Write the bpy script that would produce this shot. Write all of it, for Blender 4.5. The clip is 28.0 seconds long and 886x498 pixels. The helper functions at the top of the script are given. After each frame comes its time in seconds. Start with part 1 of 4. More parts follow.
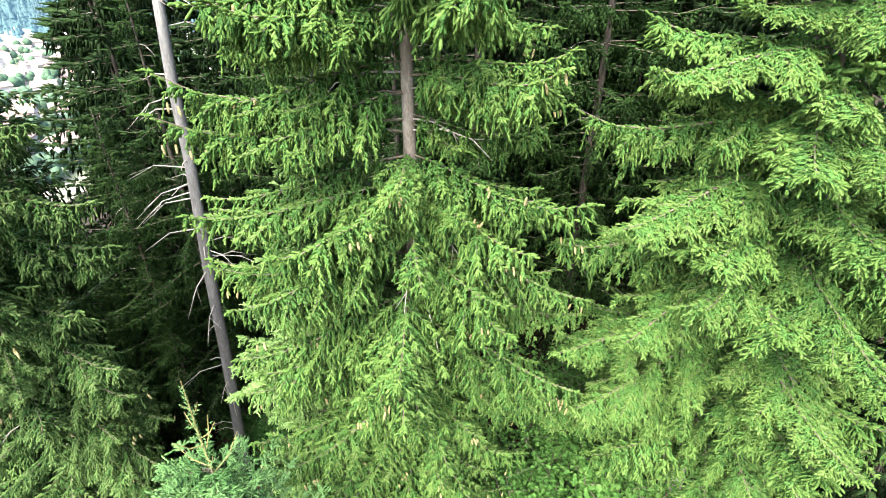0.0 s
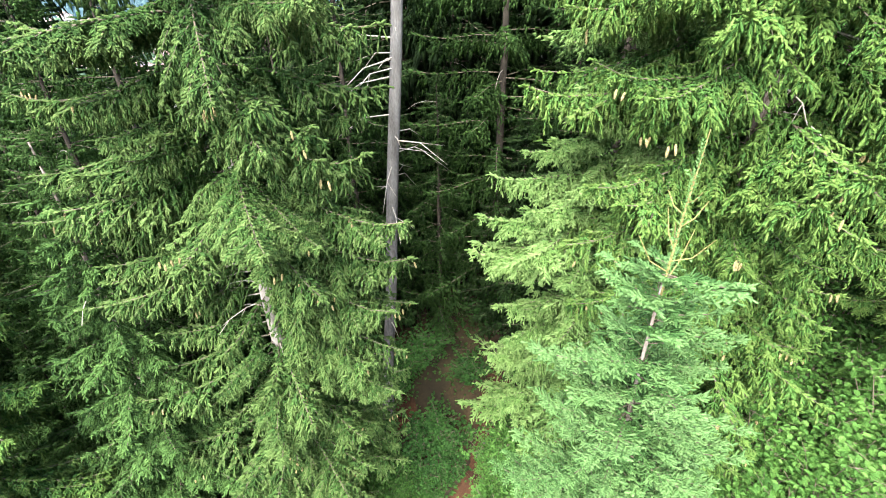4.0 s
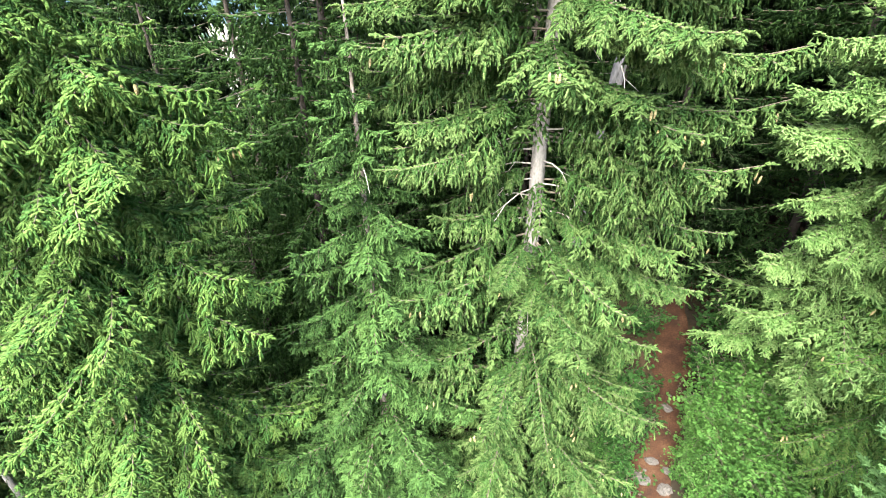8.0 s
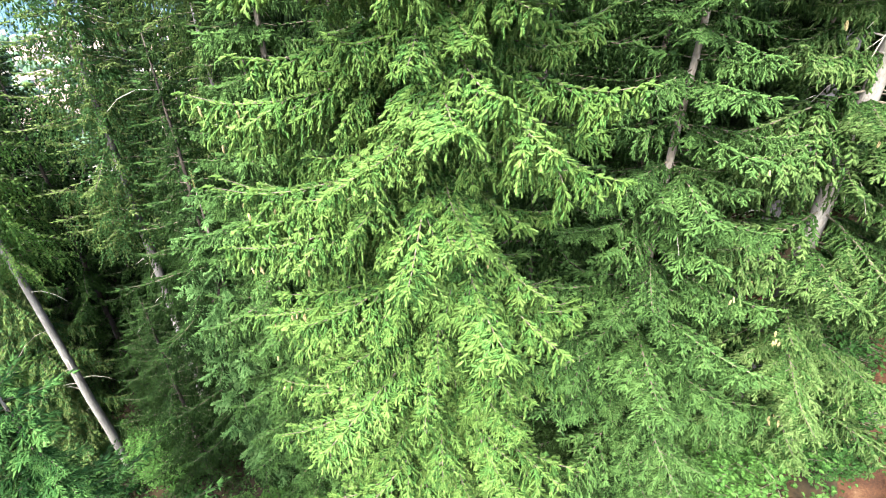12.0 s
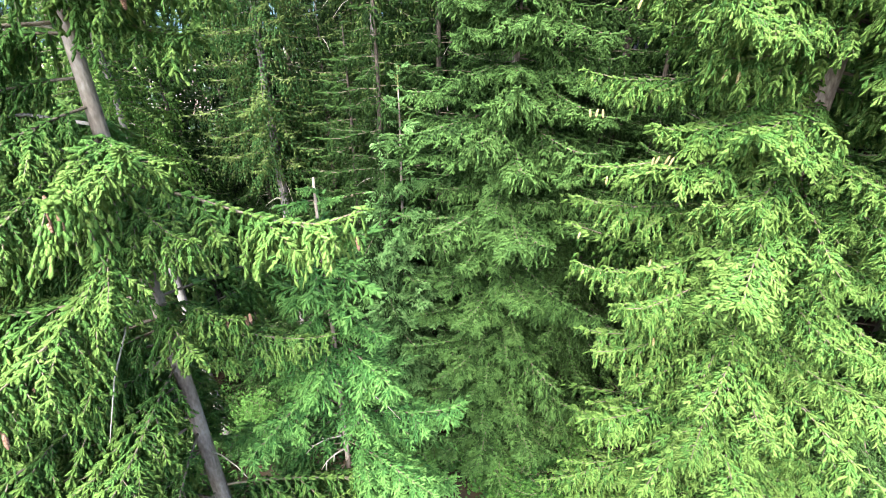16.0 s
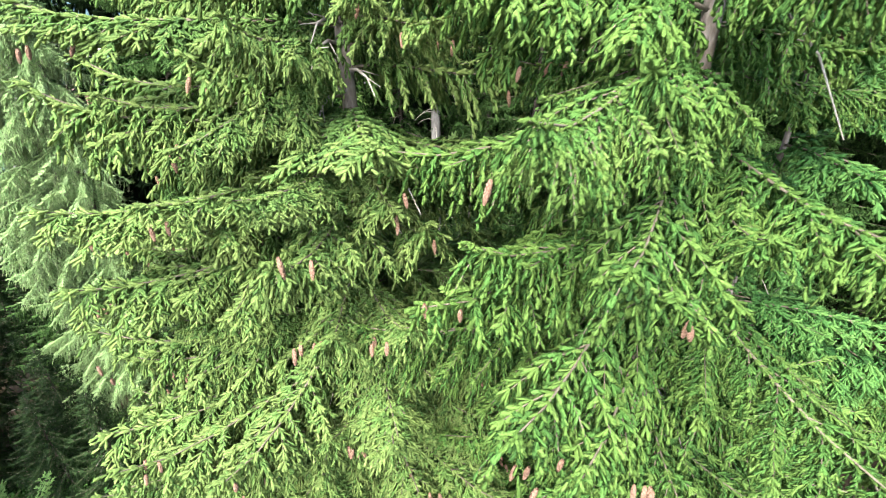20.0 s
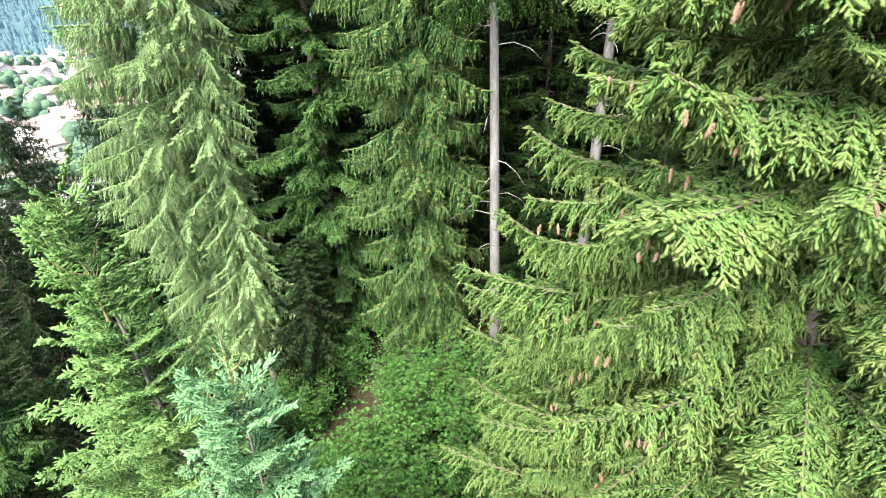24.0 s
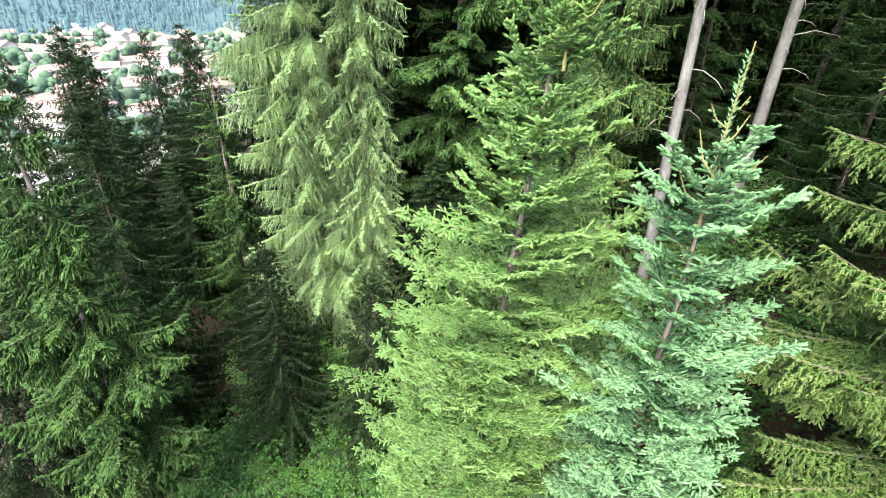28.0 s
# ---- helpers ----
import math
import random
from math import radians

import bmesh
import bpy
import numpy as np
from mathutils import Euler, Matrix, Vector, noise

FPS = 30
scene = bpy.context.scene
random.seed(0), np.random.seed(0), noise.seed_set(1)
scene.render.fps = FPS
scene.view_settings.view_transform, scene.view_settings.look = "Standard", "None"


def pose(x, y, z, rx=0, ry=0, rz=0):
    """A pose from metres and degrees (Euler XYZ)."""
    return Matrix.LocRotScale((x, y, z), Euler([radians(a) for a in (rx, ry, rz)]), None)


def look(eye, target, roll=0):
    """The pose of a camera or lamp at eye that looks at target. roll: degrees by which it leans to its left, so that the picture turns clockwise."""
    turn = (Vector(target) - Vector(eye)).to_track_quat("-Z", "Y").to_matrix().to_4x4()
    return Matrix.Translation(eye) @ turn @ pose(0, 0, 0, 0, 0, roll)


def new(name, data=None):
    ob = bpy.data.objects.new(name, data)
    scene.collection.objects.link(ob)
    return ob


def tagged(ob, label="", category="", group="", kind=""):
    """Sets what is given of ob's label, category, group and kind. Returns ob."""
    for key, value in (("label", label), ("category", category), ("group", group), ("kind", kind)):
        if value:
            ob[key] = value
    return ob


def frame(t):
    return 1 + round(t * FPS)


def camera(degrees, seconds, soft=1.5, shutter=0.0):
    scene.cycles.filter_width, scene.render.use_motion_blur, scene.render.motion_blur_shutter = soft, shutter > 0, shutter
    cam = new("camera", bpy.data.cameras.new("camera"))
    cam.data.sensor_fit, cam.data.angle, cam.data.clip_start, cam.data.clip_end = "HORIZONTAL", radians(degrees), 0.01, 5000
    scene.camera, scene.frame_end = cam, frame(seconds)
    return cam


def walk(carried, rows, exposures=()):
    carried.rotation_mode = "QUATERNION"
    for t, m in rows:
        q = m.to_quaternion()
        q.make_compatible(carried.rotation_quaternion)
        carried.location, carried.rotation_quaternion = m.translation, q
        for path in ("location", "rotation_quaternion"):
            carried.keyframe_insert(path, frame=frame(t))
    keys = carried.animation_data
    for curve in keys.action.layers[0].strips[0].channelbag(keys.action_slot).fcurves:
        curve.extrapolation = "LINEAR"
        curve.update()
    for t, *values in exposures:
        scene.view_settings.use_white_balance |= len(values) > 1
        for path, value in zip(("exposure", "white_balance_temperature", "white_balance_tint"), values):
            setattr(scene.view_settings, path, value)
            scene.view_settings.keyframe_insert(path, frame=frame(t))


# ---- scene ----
cam = camera(85.6, 28.0, soft=1.05, shutter=0.14)
PATH = [
    (0.0, (0.000, 0.000, 20.000), (0.000, 8.660, 15.000), 0.00),
    (0.5, (-0.596, -0.027, 19.721), (-0.630, 8.651, 14.751), -0.71),
    (1.0, (-1.178, -0.052, 19.435), (-1.247, 8.625, 14.465), -1.33),
    (1.5, (-1.747, -0.068, 19.139), (-1.870, 8.574, 14.109), -1.81),
    (2.0, (-2.316, -0.080, 18.841), (-2.459, 8.509, 13.721), -1.98),
    (2.5, (-2.840, -0.100, 18.563), (-3.003, 8.434, 13.354), -1.95),
    (3.0, (-3.396, -0.119, 18.279), (-3.559, 8.378, 13.010), -1.65),
    (3.5, (-3.996, -0.141, 17.981), (-4.157, 8.329, 12.668), -1.14),
    (5.5, (-6.308, -0.223, 16.818), (-6.338, 8.437, 11.818), 0.00),
    (6.0, (-6.812, -0.240, 16.568), (-6.912, 8.411, 11.553), -0.43),
    (6.5, (-7.456, -0.251, 16.217), (-7.626, 8.391, 11.188), -0.86),
    (7.0, (-8.100, -0.272, 15.905), (-8.322, 8.351, 10.845), -1.14),
    (7.5, (-8.716, -0.293, 15.592), (-8.956, 8.321, 10.518), -1.00),
    (8.0, (-9.276, -0.299, 15.304), (-9.515, 8.323, 10.245), -0.80),
    (8.5, (-9.808, -0.316, 15.054), (-10.012, 8.316, 10.010), -0.58),
    (9.0, (-10.368, -0.309, 14.790), (-10.555, 8.341, 9.776), -0.42),
    (9.5, (-10.928, -0.316, 14.502), (-11.115, 8.343, 9.503), -0.32),
    (10.0, (-11.543, -0.336, 14.189), (-11.766, 8.321, 9.190), -0.44),
    (10.5, (-12.103, -0.357, 13.877), (-12.395, 8.282, 8.848), -0.57),
    (11.0, (-12.691, -0.364, 13.589), (-13.018, 8.247, 8.515), -0.79),
    (11.5, (-13.223, -0.371, 13.300), (-13.567, 8.231, 8.212), -0.84),
    (12.0, (-13.811, -0.353, 12.998), (-14.155, 8.267, 7.940), -0.84),
    (14.5, (-16.582, -0.630, 11.471), (-16.920, 8.235, 6.856), 0.41),
    (15.0, (-17.142, -0.637, 11.183), (-17.463, 8.220, 6.552), 0.47),
    (15.5, (-17.702, -0.644, 10.895), (-18.021, 8.189, 6.217), 0.37),
    (16.0, (-18.262, -0.650, 10.607), (-18.579, 8.166, 5.898), 0.27),
    (16.5, (-18.850, -0.643, 10.343), (-19.183, 8.173, 5.635), -0.08),
    (17.0, (-19.410, -0.636, 10.079), (-19.776, 8.196, 5.402), -0.49),
    (17.5, (-19.915, -0.628, 9.815), (-20.333, 8.226, 5.185), -0.75),
    (18.0, (-20.474, -0.635, 9.526), (-20.892, 8.235, 4.928), -0.85),
    (18.5, (-21.063, -0.618, 9.224), (-21.429, 8.255, 4.625), -0.58),
    (19.0, (-21.623, -0.614, 8.898), (-21.901, 8.236, 4.251), -0.30),
    (19.5, (-22.155, -0.596, 8.595), (-22.433, 8.197, 3.841), -0.01),
    (20.0, (-22.715, -0.617, 8.283), (-22.975, 8.126, 3.436), 0.25),
    (20.5, (-23.247, -0.624, 7.995), (-23.454, 8.086, 3.086), 0.62),
    (21.0, (-23.779, -0.616, 7.731), (-23.933, 8.078, 2.792), 0.79),
    (21.5, (-24.339, -0.623, 7.442), (-24.493, 8.088, 2.534), 0.49),
    (22.0, (-24.899, -0.616, 7.178), (-25.037, 8.155, 2.376), 0.35),
    (22.5, (-25.459, -0.622, 6.890), (-25.596, 8.214, 2.211), -0.05),
    (24.5, (-27.643, -0.583, 5.796), (-27.878, 8.236, 1.087), -1.56),
    (25.0, (-28.119, -0.565, 5.494), (-28.357, 8.212, 0.708), -1.18),
    (25.5, (-28.623, -0.558, 5.230), (-28.863, 8.169, 0.352), -0.69),
    (26.0, (-29.099, -0.560, 5.004), (-29.287, 8.142, 0.080), 0.08),
    (26.5, (-29.575, -0.553, 4.740), (-29.678, 8.185, -0.123), 0.76),
    (27.0, (-30.107, -0.545, 4.476), (-30.178, 8.234, -0.311), 1.17),
    (27.5, (-30.611, -0.576, 4.202), (-30.702, 8.237, -0.524), 1.30),
    (28.0, (-31.143, -0.583, 3.914), (-31.287, 8.238, -0.796), 1.13),
]
walk(cam, [(t, look(eye, target, roll)) for t, eye, target, roll in PATH], exposures=[(0.0, 3.12), (3.0, 3.1), (8.0, 3.4), (16.0, 3.41), (20.0, 3.04), (25.0, 2.87), (28.0, 2.73)])

# ---- world, sun, exposure ----
world = bpy.data.worlds.new("world")
scene.world = world
world.use_nodes = True
wn = world.node_tree
sky = wn.nodes.new("ShaderNodeTexSky")
sky.sky_type, sky.sun_disc = "NISHITA", False
sky.air_density, sky.dust_density, sky.ozone_density = 1.0, 2.5, 0.7
sky.sun_elevation, sky.sun_rotation = radians(51), radians(203)
wn.links.new(sky.outputs["Color"], wn.nodes["Background"].inputs["Color"])
wn.nodes["Background"].inputs["Strength"].default_value = 0.13
sun = new("sun", bpy.data.lights.new("sun", "SUN"))
sun.data.energy, sun.data.angle, sun.data.color = 3.4, radians(55), (1.0, 0.965, 0.88)
sun.matrix_world = look((-10.5, -24.7, 33.1), (0, 0, 0))

# ---- materials ----


def material(name):
    m = bpy.data.materials.new(name)
    m.use_nodes = True
    t = m.node_tree
    t.nodes.clear()
    out = t.nodes.new("ShaderNodeOutputMaterial")
    return m, t, out


def node(t, kind, ins=None, operation=None):
    n = t.nodes.new(kind)
    if operation:
        n.operation = operation
    for k, v in (ins or {}).items():
        if isinstance(v, bpy.types.NodeSocket):
            t.links.new(v, n.inputs[k])
        else:
            n.inputs[k].default_value = v
    return n


def ramp(t, fac, stops):
    n = t.nodes.new("ShaderNodeValToRGB")
    t.links.new(fac, n.inputs["Fac"])
    e = n.color_ramp.elements
    while len(e) < len(stops):
        e.new(0.5)
    for el, (p, c) in zip(e, stops):
        el.position, el.color = p, (*c, 1)
    return n.outputs["Color"]


def needles(name, dark, mid, light, through_light=0.38, rough=0.8):
    """Foliage: each spray has its own tone, finer grain over it, some light shines through."""
    light = tuple(0.7 * a + 0.3 * b for a, b in zip(light, mid))
    m, t, out = material(name)
    isl = node(t, "ShaderNodeNewGeometry").outputs["Random Per Island"]
    obj = node(t, "ShaderNodeObjectInfo").outputs["Random"]
    co = node(t, "ShaderNodeTexCoord").outputs["Object"]
    grain = node(t, "ShaderNodeTexNoise", {"Vector": co, "Scale": 110.0, "Detail": 3.0}).outputs["Fac"]
    patch = node(t, "ShaderNodeTexNoise", {"Vector": co, "Scale": 2.5, "Detail": 2.0}).outputs["Fac"]
    a = node(t, "ShaderNodeMath", {0: isl, 1: 0.32}, operation="MULTIPLY").outputs[0]
    b = node(t, "ShaderNodeMath", {0: grain, 1: 0.40, 2: a}, operation="MULTIPLY_ADD").outputs[0]
    c = node(t, "ShaderNodeMath", {0: patch, 1: 0.50, 2: b}, operation="MULTIPLY_ADD").outputs[0]
    d = node(t, "ShaderNodeMath", {0: obj, 1: 0.16, 2: c}, operation="MULTIPLY_ADD").outputs[0]
    col = ramp(t, d, [(0.40, dark), (0.70, mid), (1.0, light)])
    bump = node(t, "ShaderNodeBump", {"Height": grain, "Strength": 0.9, "Distance": 0.02}).outputs[0]
    p = node(t, "ShaderNodeBsdfPrincipled", {"Base Color": col, "Roughness": rough, "Specular IOR Level": 0.15, "Normal": bump})
    tr = node(t, "ShaderNodeBsdfTranslucent", {"Color": col})
    mix = node(t, "ShaderNodeMixShader", {0: through_light, 1: p.outputs[0], 2: tr.outputs[0]})
    t.links.new(mix.outputs[0], out.inputs["Surface"])
    return m


def rough_surface(name, stops, scale, stretch=(1, 1, 1), bump=0.5, rough=0.9, fine=9.0):
    """Bark, soil, stone: two scales of noise in real metres."""
    m, t, out = material(name)
    co = node(t, "ShaderNodeTexCoord").outputs["Object"]
    mp = node(t, "ShaderNodeMapping", {"Vector": co, "Scale": stretch}).outputs[0]
    n1 = node(t, "ShaderNodeTexNoise", {"Vector": mp, "Scale": scale, "Detail": 4.0}).outputs["Fac"]
    n2 = node(t, "ShaderNodeTexNoise", {"Vector": mp, "Scale": scale * fine, "Detail": 3.0}).outputs["Fac"]
    f = node(t, "ShaderNodeMath", {0: n1, 1: 0.6}, operation="MULTIPLY").outputs[0]
    f = node(t, "ShaderNodeMath", {0: n2, 1: 0.4, 2: f}, operation="MULTIPLY_ADD").outputs[0]
    col = ramp(t, f, stops)
    b = node(t, "ShaderNodeBump", {"Height": f, "Strength": bump, "Distance": 0.05}).outputs[0]
    p = node(t, "ShaderNodeBsdfPrincipled", {"Base Color": col, "Roughness": rough, "Normal": b, "Specular IOR Level": 0.2})
    t.links.new(p.outputs[0], out.inputs["Surface"])
    return m


GREEN = needles("spruce_needles", (0.0229, 0.0642, 0.0142), (0.0708, 0.1695, 0.0364), (0.1250, 0.2375, 0.0565))
FRESH = needles("spruce_fresh_growth", (0.0478, 0.1034, 0.0200), (0.1044, 0.1923, 0.0420), (0.1643, 0.2443, 0.0674))
DEEP = needles("spruce_needles_dark", (0.0105, 0.0314, 0.0072), (0.0316, 0.0751, 0.0164), (0.0639, 0.1240, 0.0285))
DEEPTIP = needles("spruce_dark_tips", (0.0282, 0.0686, 0.0173), (0.0627, 0.1360, 0.0337), (0.1160, 0.2020, 0.0572))
MID = needles("spruce_needles_mid", (0.0198, 0.0476, 0.0113), (0.0534, 0.1136, 0.0269), (0.1030, 0.1887, 0.0463))
MIDTIP = needles("spruce_mid_tips", (0.0475, 0.0849, 0.0206), (0.0970, 0.1530, 0.0414), (0.1740, 0.2230, 0.0787))
BLUE = needles("blue_spruce_needles", (0.0330, 0.0936, 0.0353), (0.0794, 0.1923, 0.0783), (0.1537, 0.2922, 0.1363))
BLUETIP = needles("blue_spruce_tips", (0.0870, 0.2032, 0.0844), (0.1744, 0.3406, 0.1542), (0.2741, 0.4571, 0.2333))
SAGE = needles("grey_green_needles", (0.0267, 0.0768, 0.0194), (0.0668, 0.1581, 0.0452), (0.1127, 0.2116, 0.0689))
SAGETIP = needles("grey_green_tips", (0.0584, 0.1369, 0.0399), (0.1165, 0.2345, 0.0758), (0.1617, 0.2721, 0.1077))
PALE = needles("larch_needles", (0.1052, 0.1976, 0.0641), (0.2031, 0.3425, 0.1278), (0.3356, 0.4747, 0.2181))
PALETIP = needles("larch_tips", (0.1227, 0.1994, 0.0699), (0.2095, 0.3199, 0.1278), (0.3018, 0.4200, 0.2080))
# Leaf tone at about half strength, carrying the forest floor's shade.
LEAFDARK = needles("leaves_floor_shade", (0.0112, 0.0394, 0.0090), (0.0270, 0.0788, 0.0158), (0.0562, 0.1350, 0.0282), 0.3, 0.7)
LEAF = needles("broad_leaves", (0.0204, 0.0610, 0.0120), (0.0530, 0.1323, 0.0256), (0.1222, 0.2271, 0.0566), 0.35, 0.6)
BARK = rough_surface("spruce_bark", [(0.3, (0.0585, 0.0488, 0.0402)), (0.5, (0.1430, 0.1235, 0.1039)), (0.68, (0.2470, 0.2275, 0.2077))], 5, (1, 1, 0.35))
GREYBARK = rough_surface("bare_trunk_bark", [(0.3, (0.0450, 0.0420, 0.0390)), (0.5, (0.0930, 0.0900, 0.0870)), (0.68, (0.1560, 0.1530, 0.1470))], 4, (1, 1, 0.3))
PALEBARK = rough_surface("pale_spruce_bark", [(0.3, (0.0788, 0.0713, 0.0630)), (0.5, (0.1628, 0.1522, 0.1365)), (0.68, (0.2415, 0.2310, 0.2100))], 6, (1, 1, 0.4))
TWIG = rough_surface("twig_bark", [(0.35, (0.045, 0.038, 0.026)), (0.65, (0.13, 0.115, 0.085))], 12)
# Bark with the deep wood's shade painted in, for far trunks.
SHADEBARK = rough_surface("bark_wood_shade", [(0.35, (0.0175, 0.0150, 0.0120)), (0.65, (0.0500, 0.0425, 0.0340))], 6)
SHOOT = rough_surface("leader_shoot", [(0.35, (0.1200, 0.1000, 0.0360)), (0.65, (0.2025, 0.1920, 0.0720))], 12)
DEADWOOD = rough_surface("dead_twigs", [(0.35, (0.15, 0.135, 0.115)), (0.65, (0.34, 0.32, 0.28))], 12)
CONE = rough_surface("spruce_cone", [(0.3, (0.22, 0.18, 0.08)), (0.5, (0.33, 0.28, 0.13)), (0.7, (0.42, 0.37, 0.19))], 60, bump=1.0)
PINKCONE = rough_surface("pinkish_cone", [(0.3, (0.19, 0.10, 0.065)), (0.5, (0.31, 0.185, 0.13)), (0.7, (0.40, 0.27, 0.195))], 60, bump=1.0)
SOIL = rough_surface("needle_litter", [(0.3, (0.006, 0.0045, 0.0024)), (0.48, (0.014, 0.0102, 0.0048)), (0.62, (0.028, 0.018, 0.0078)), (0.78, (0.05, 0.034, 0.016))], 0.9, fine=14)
REDSOIL = rough_surface("red_trail_soil", [(0.3, (0.0072, 0.0028, 0.0015)), (0.44, (0.0190, 0.0075, 0.0033)), (0.55, (0.0350, 0.0148, 0.0062)), (0.66, (0.0560, 0.0300, 0.0150)), (0.76, (0.0960, 0.0630, 0.0400))], 2.6, fine=11)
MEADOW = rough_surface("valley_meadow", [(0.35, (0.0495, 0.0784, 0.0336)), (0.5, (0.1361, 0.1403, 0.1056)), (0.65, (0.2063, 0.1939, 0.2016))], 0.02, bump=0.1)
STONE = rough_surface("stone", [(0.3, (0.045, 0.040, 0.036)), (0.55, (0.085, 0.078, 0.070)), (0.75, (0.140, 0.130, 0.120))], 6)

# Distance haze goes in as emission; zero strength leaves it out.
def hazy(name, base, haze_glow, strength):
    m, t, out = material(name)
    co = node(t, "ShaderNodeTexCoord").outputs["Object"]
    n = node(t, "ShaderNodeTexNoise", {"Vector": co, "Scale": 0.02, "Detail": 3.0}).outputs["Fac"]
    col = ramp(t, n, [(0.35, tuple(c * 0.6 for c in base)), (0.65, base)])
    p = node(t, "ShaderNodeBsdfPrincipled", {"Base Color": col, "Roughness": 0.9, "Emission Color": (*haze_glow, 1), "Emission Strength": strength})
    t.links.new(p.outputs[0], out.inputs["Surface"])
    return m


# Bluish distance haze painted as emission; the forest itself gives no light.
FARWOOD = hazy("distant_forest_haze_glow", (0.02, 0.05, 0.045), (0.15, 0.33, 0.56), 0.062)

# ---- helpers of the scene ----


def mesh(name, verts, faces, mats, idx=None, smooth=False):
    me = bpy.data.meshes.new(name)
    me.from_pydata([tuple(v) for v in verts], [], faces)
    for m in mats:
        me.materials.append(m)
    if idx is not None:
        me.polygons.foreach_set("material_index", np.array(idx, dtype=np.int32))
    if smooth:
        me.polygons.foreach_set("use_smooth", np.ones(len(faces), dtype=bool))
    me.update()
    return me


def part(name, me, parent, m=None, label=""):
    ob = new(name, me)
    ob.parent = parent
    if m is not None:
        ob.matrix_basis = m
    if label:
        ob["label"] = label
    return ob


class Build:
    """Collects vertices and faces of one mesh."""

    def __init__(self):
        self.v, self.f, self.i = [], [], []

    def tube(self, pts, radii, sides=5, mat=0, cap=True):
        base = len(self.v)
        pts = [Vector(p) for p in pts]
        for k, p in enumerate(pts):
            d = (pts[min(k + 1, len(pts) - 1)] - pts[max(k - 1, 0)]).normalized()
            a = d.cross(Vector((0.31, 0.95, 0.07))).normalized()
            b = d.cross(a)
            for j in range(sides):
                w = 2 * math.pi * j / sides
                self.v.append(p + (a * math.cos(w) + b * math.sin(w)) * radii[k])
        for k in range(len(pts) - 1):
            for j in range(sides):
                q = base + k * sides
                self.f.append((q + j, q + (j + 1) % sides, q + sides + (j + 1) % sides, q + sides + j))
                self.i.append(mat)
        if cap:
            q = base + (len(pts) - 1) * sides
            self.f.append(tuple(q + j for j in range(sides)))
            self.i.append(mat)

    def finger(self, p, d, length, r, mat):
        """A needle-clad shoot: a slim three-sided drop, thickest behind its middle."""
        d = d.normalized()
        a = d.cross(Vector((0.37, 0.21, 0.9)))
        if a.length < 0.1:
            a = d.cross(Vector((1, 0, 0)))
        a.normalize()
        c = d.cross(a)
        n = len(self.v)
        o = p + d * (length * 0.3)
        self.v.extend((o + a * r, o + c * (r * 0.87) - a * (r * 0.5), o - c * (r * 0.87) - a * (r * 0.5), p + d * length))
        self.f.extend(((n, n + 1, n + 3), (n + 1, n + 2, n + 3), (n + 2, n, n + 3)))
        self.i.extend((mat,) * 3)

    def strand(self, p, d, length, r, mat, rng):
        """A needle-clad shoot: a slightly bent, uneven finger that swells past its middle and ends in a blunt tip."""
        d = d.normalized()
        a = d.cross(Vector((0.07, 0.11, 1.0)))
        if a.length < 0.1:
            a = d.cross(Vector((1, 0.3, 0)))
        a.normalize()
        c = a.cross(d)
        w0 = rng.uniform(0, 2.0)
        bend = (a * rng.gauss(0, 0.14) + Vector((0, 0, rng.gauss(-0.06, 0.12)))) * length
        n = len(self.v)
        for u, g in ((0.02, 0.6), (0.72, 1.0)):
            o = p + d * (length * u) + bend * (u * u)
            for j in range(3):
                w = w0 + 2.094 * j
                self.v.append(o + (a * math.cos(w) + c * math.sin(w)) * (r * g * rng.uniform(0.8, 1.25)))
        self.v.append(p + d * length + bend)
        for j in range(3):
            k = (j + 1) % 3
            self.f.extend(((n + j, n + k, n + 3 + k, n + 3 + j), (n + 3 + j, n + 3 + k, n + 6)))
            self.i.extend((mat, mat))

    def twig(self, p, d, length, size, mat, tip_mat, rng, curve=0.25, step=0.025, ln=0.062, fat=0.0108, wide=0.7):
        """A twig set with shoots in a herringbone, or a single shoot where it is short."""
        d = d.normalized()
        if size > 2.9:
            self.finger(p, d + Vector((0, 0, -curve)), length + 0.06, 0.0125 * size, tip_mat)
            return
        fine = size < 2
        if fine:
            fat *= 1.25
            step *= 0.95

        def shoot(at, way, long, thick, m):
            if fine:
                self.strand(at, way, long, thick * rng.uniform(0.7, 1.2), m, rng)
            else:
                self.finger(at, way, long, thick, m)

        if length < 0.12 * size:
            shoot(p, d, max(length, 0.055 * size), fat * size, tip_mat)
            return
        side = d.cross(Vector((rng.uniform(-0.5, 0.5), rng.uniform(-0.5, 0.5), 1.0)))
        if side.length < 0.2:
            side = d.cross(Vector((rng.uniform(-1, 1), rng.uniform(-1, 1), 0.1)))
        side.normalize()
        if size < 2 and length > 0.2:
            self.tube([p, p + d * (length * 0.5) - Vector((0, 0, curve * length * 0.25)), p + d * length - Vector((0, 0, curve * length))], [0.0045, 0.0035, 0.002], 3, 0, False)
        n = max(2, int(length / (step * size)))
        for k in range(n):
            u = (k + 0.3) / n
            a = p + d * (length * u) + Vector((0, 0, -curve * length * u * u))
            s = side * (rng.uniform(0.2, wide) * (1 if k % 2 else -1))
            e = d + s + Vector((rng.gauss(0, 0.18), rng.gauss(0, 0.18), -curve * (u + 0.6) + rng.gauss(-0.1, 0.22)))
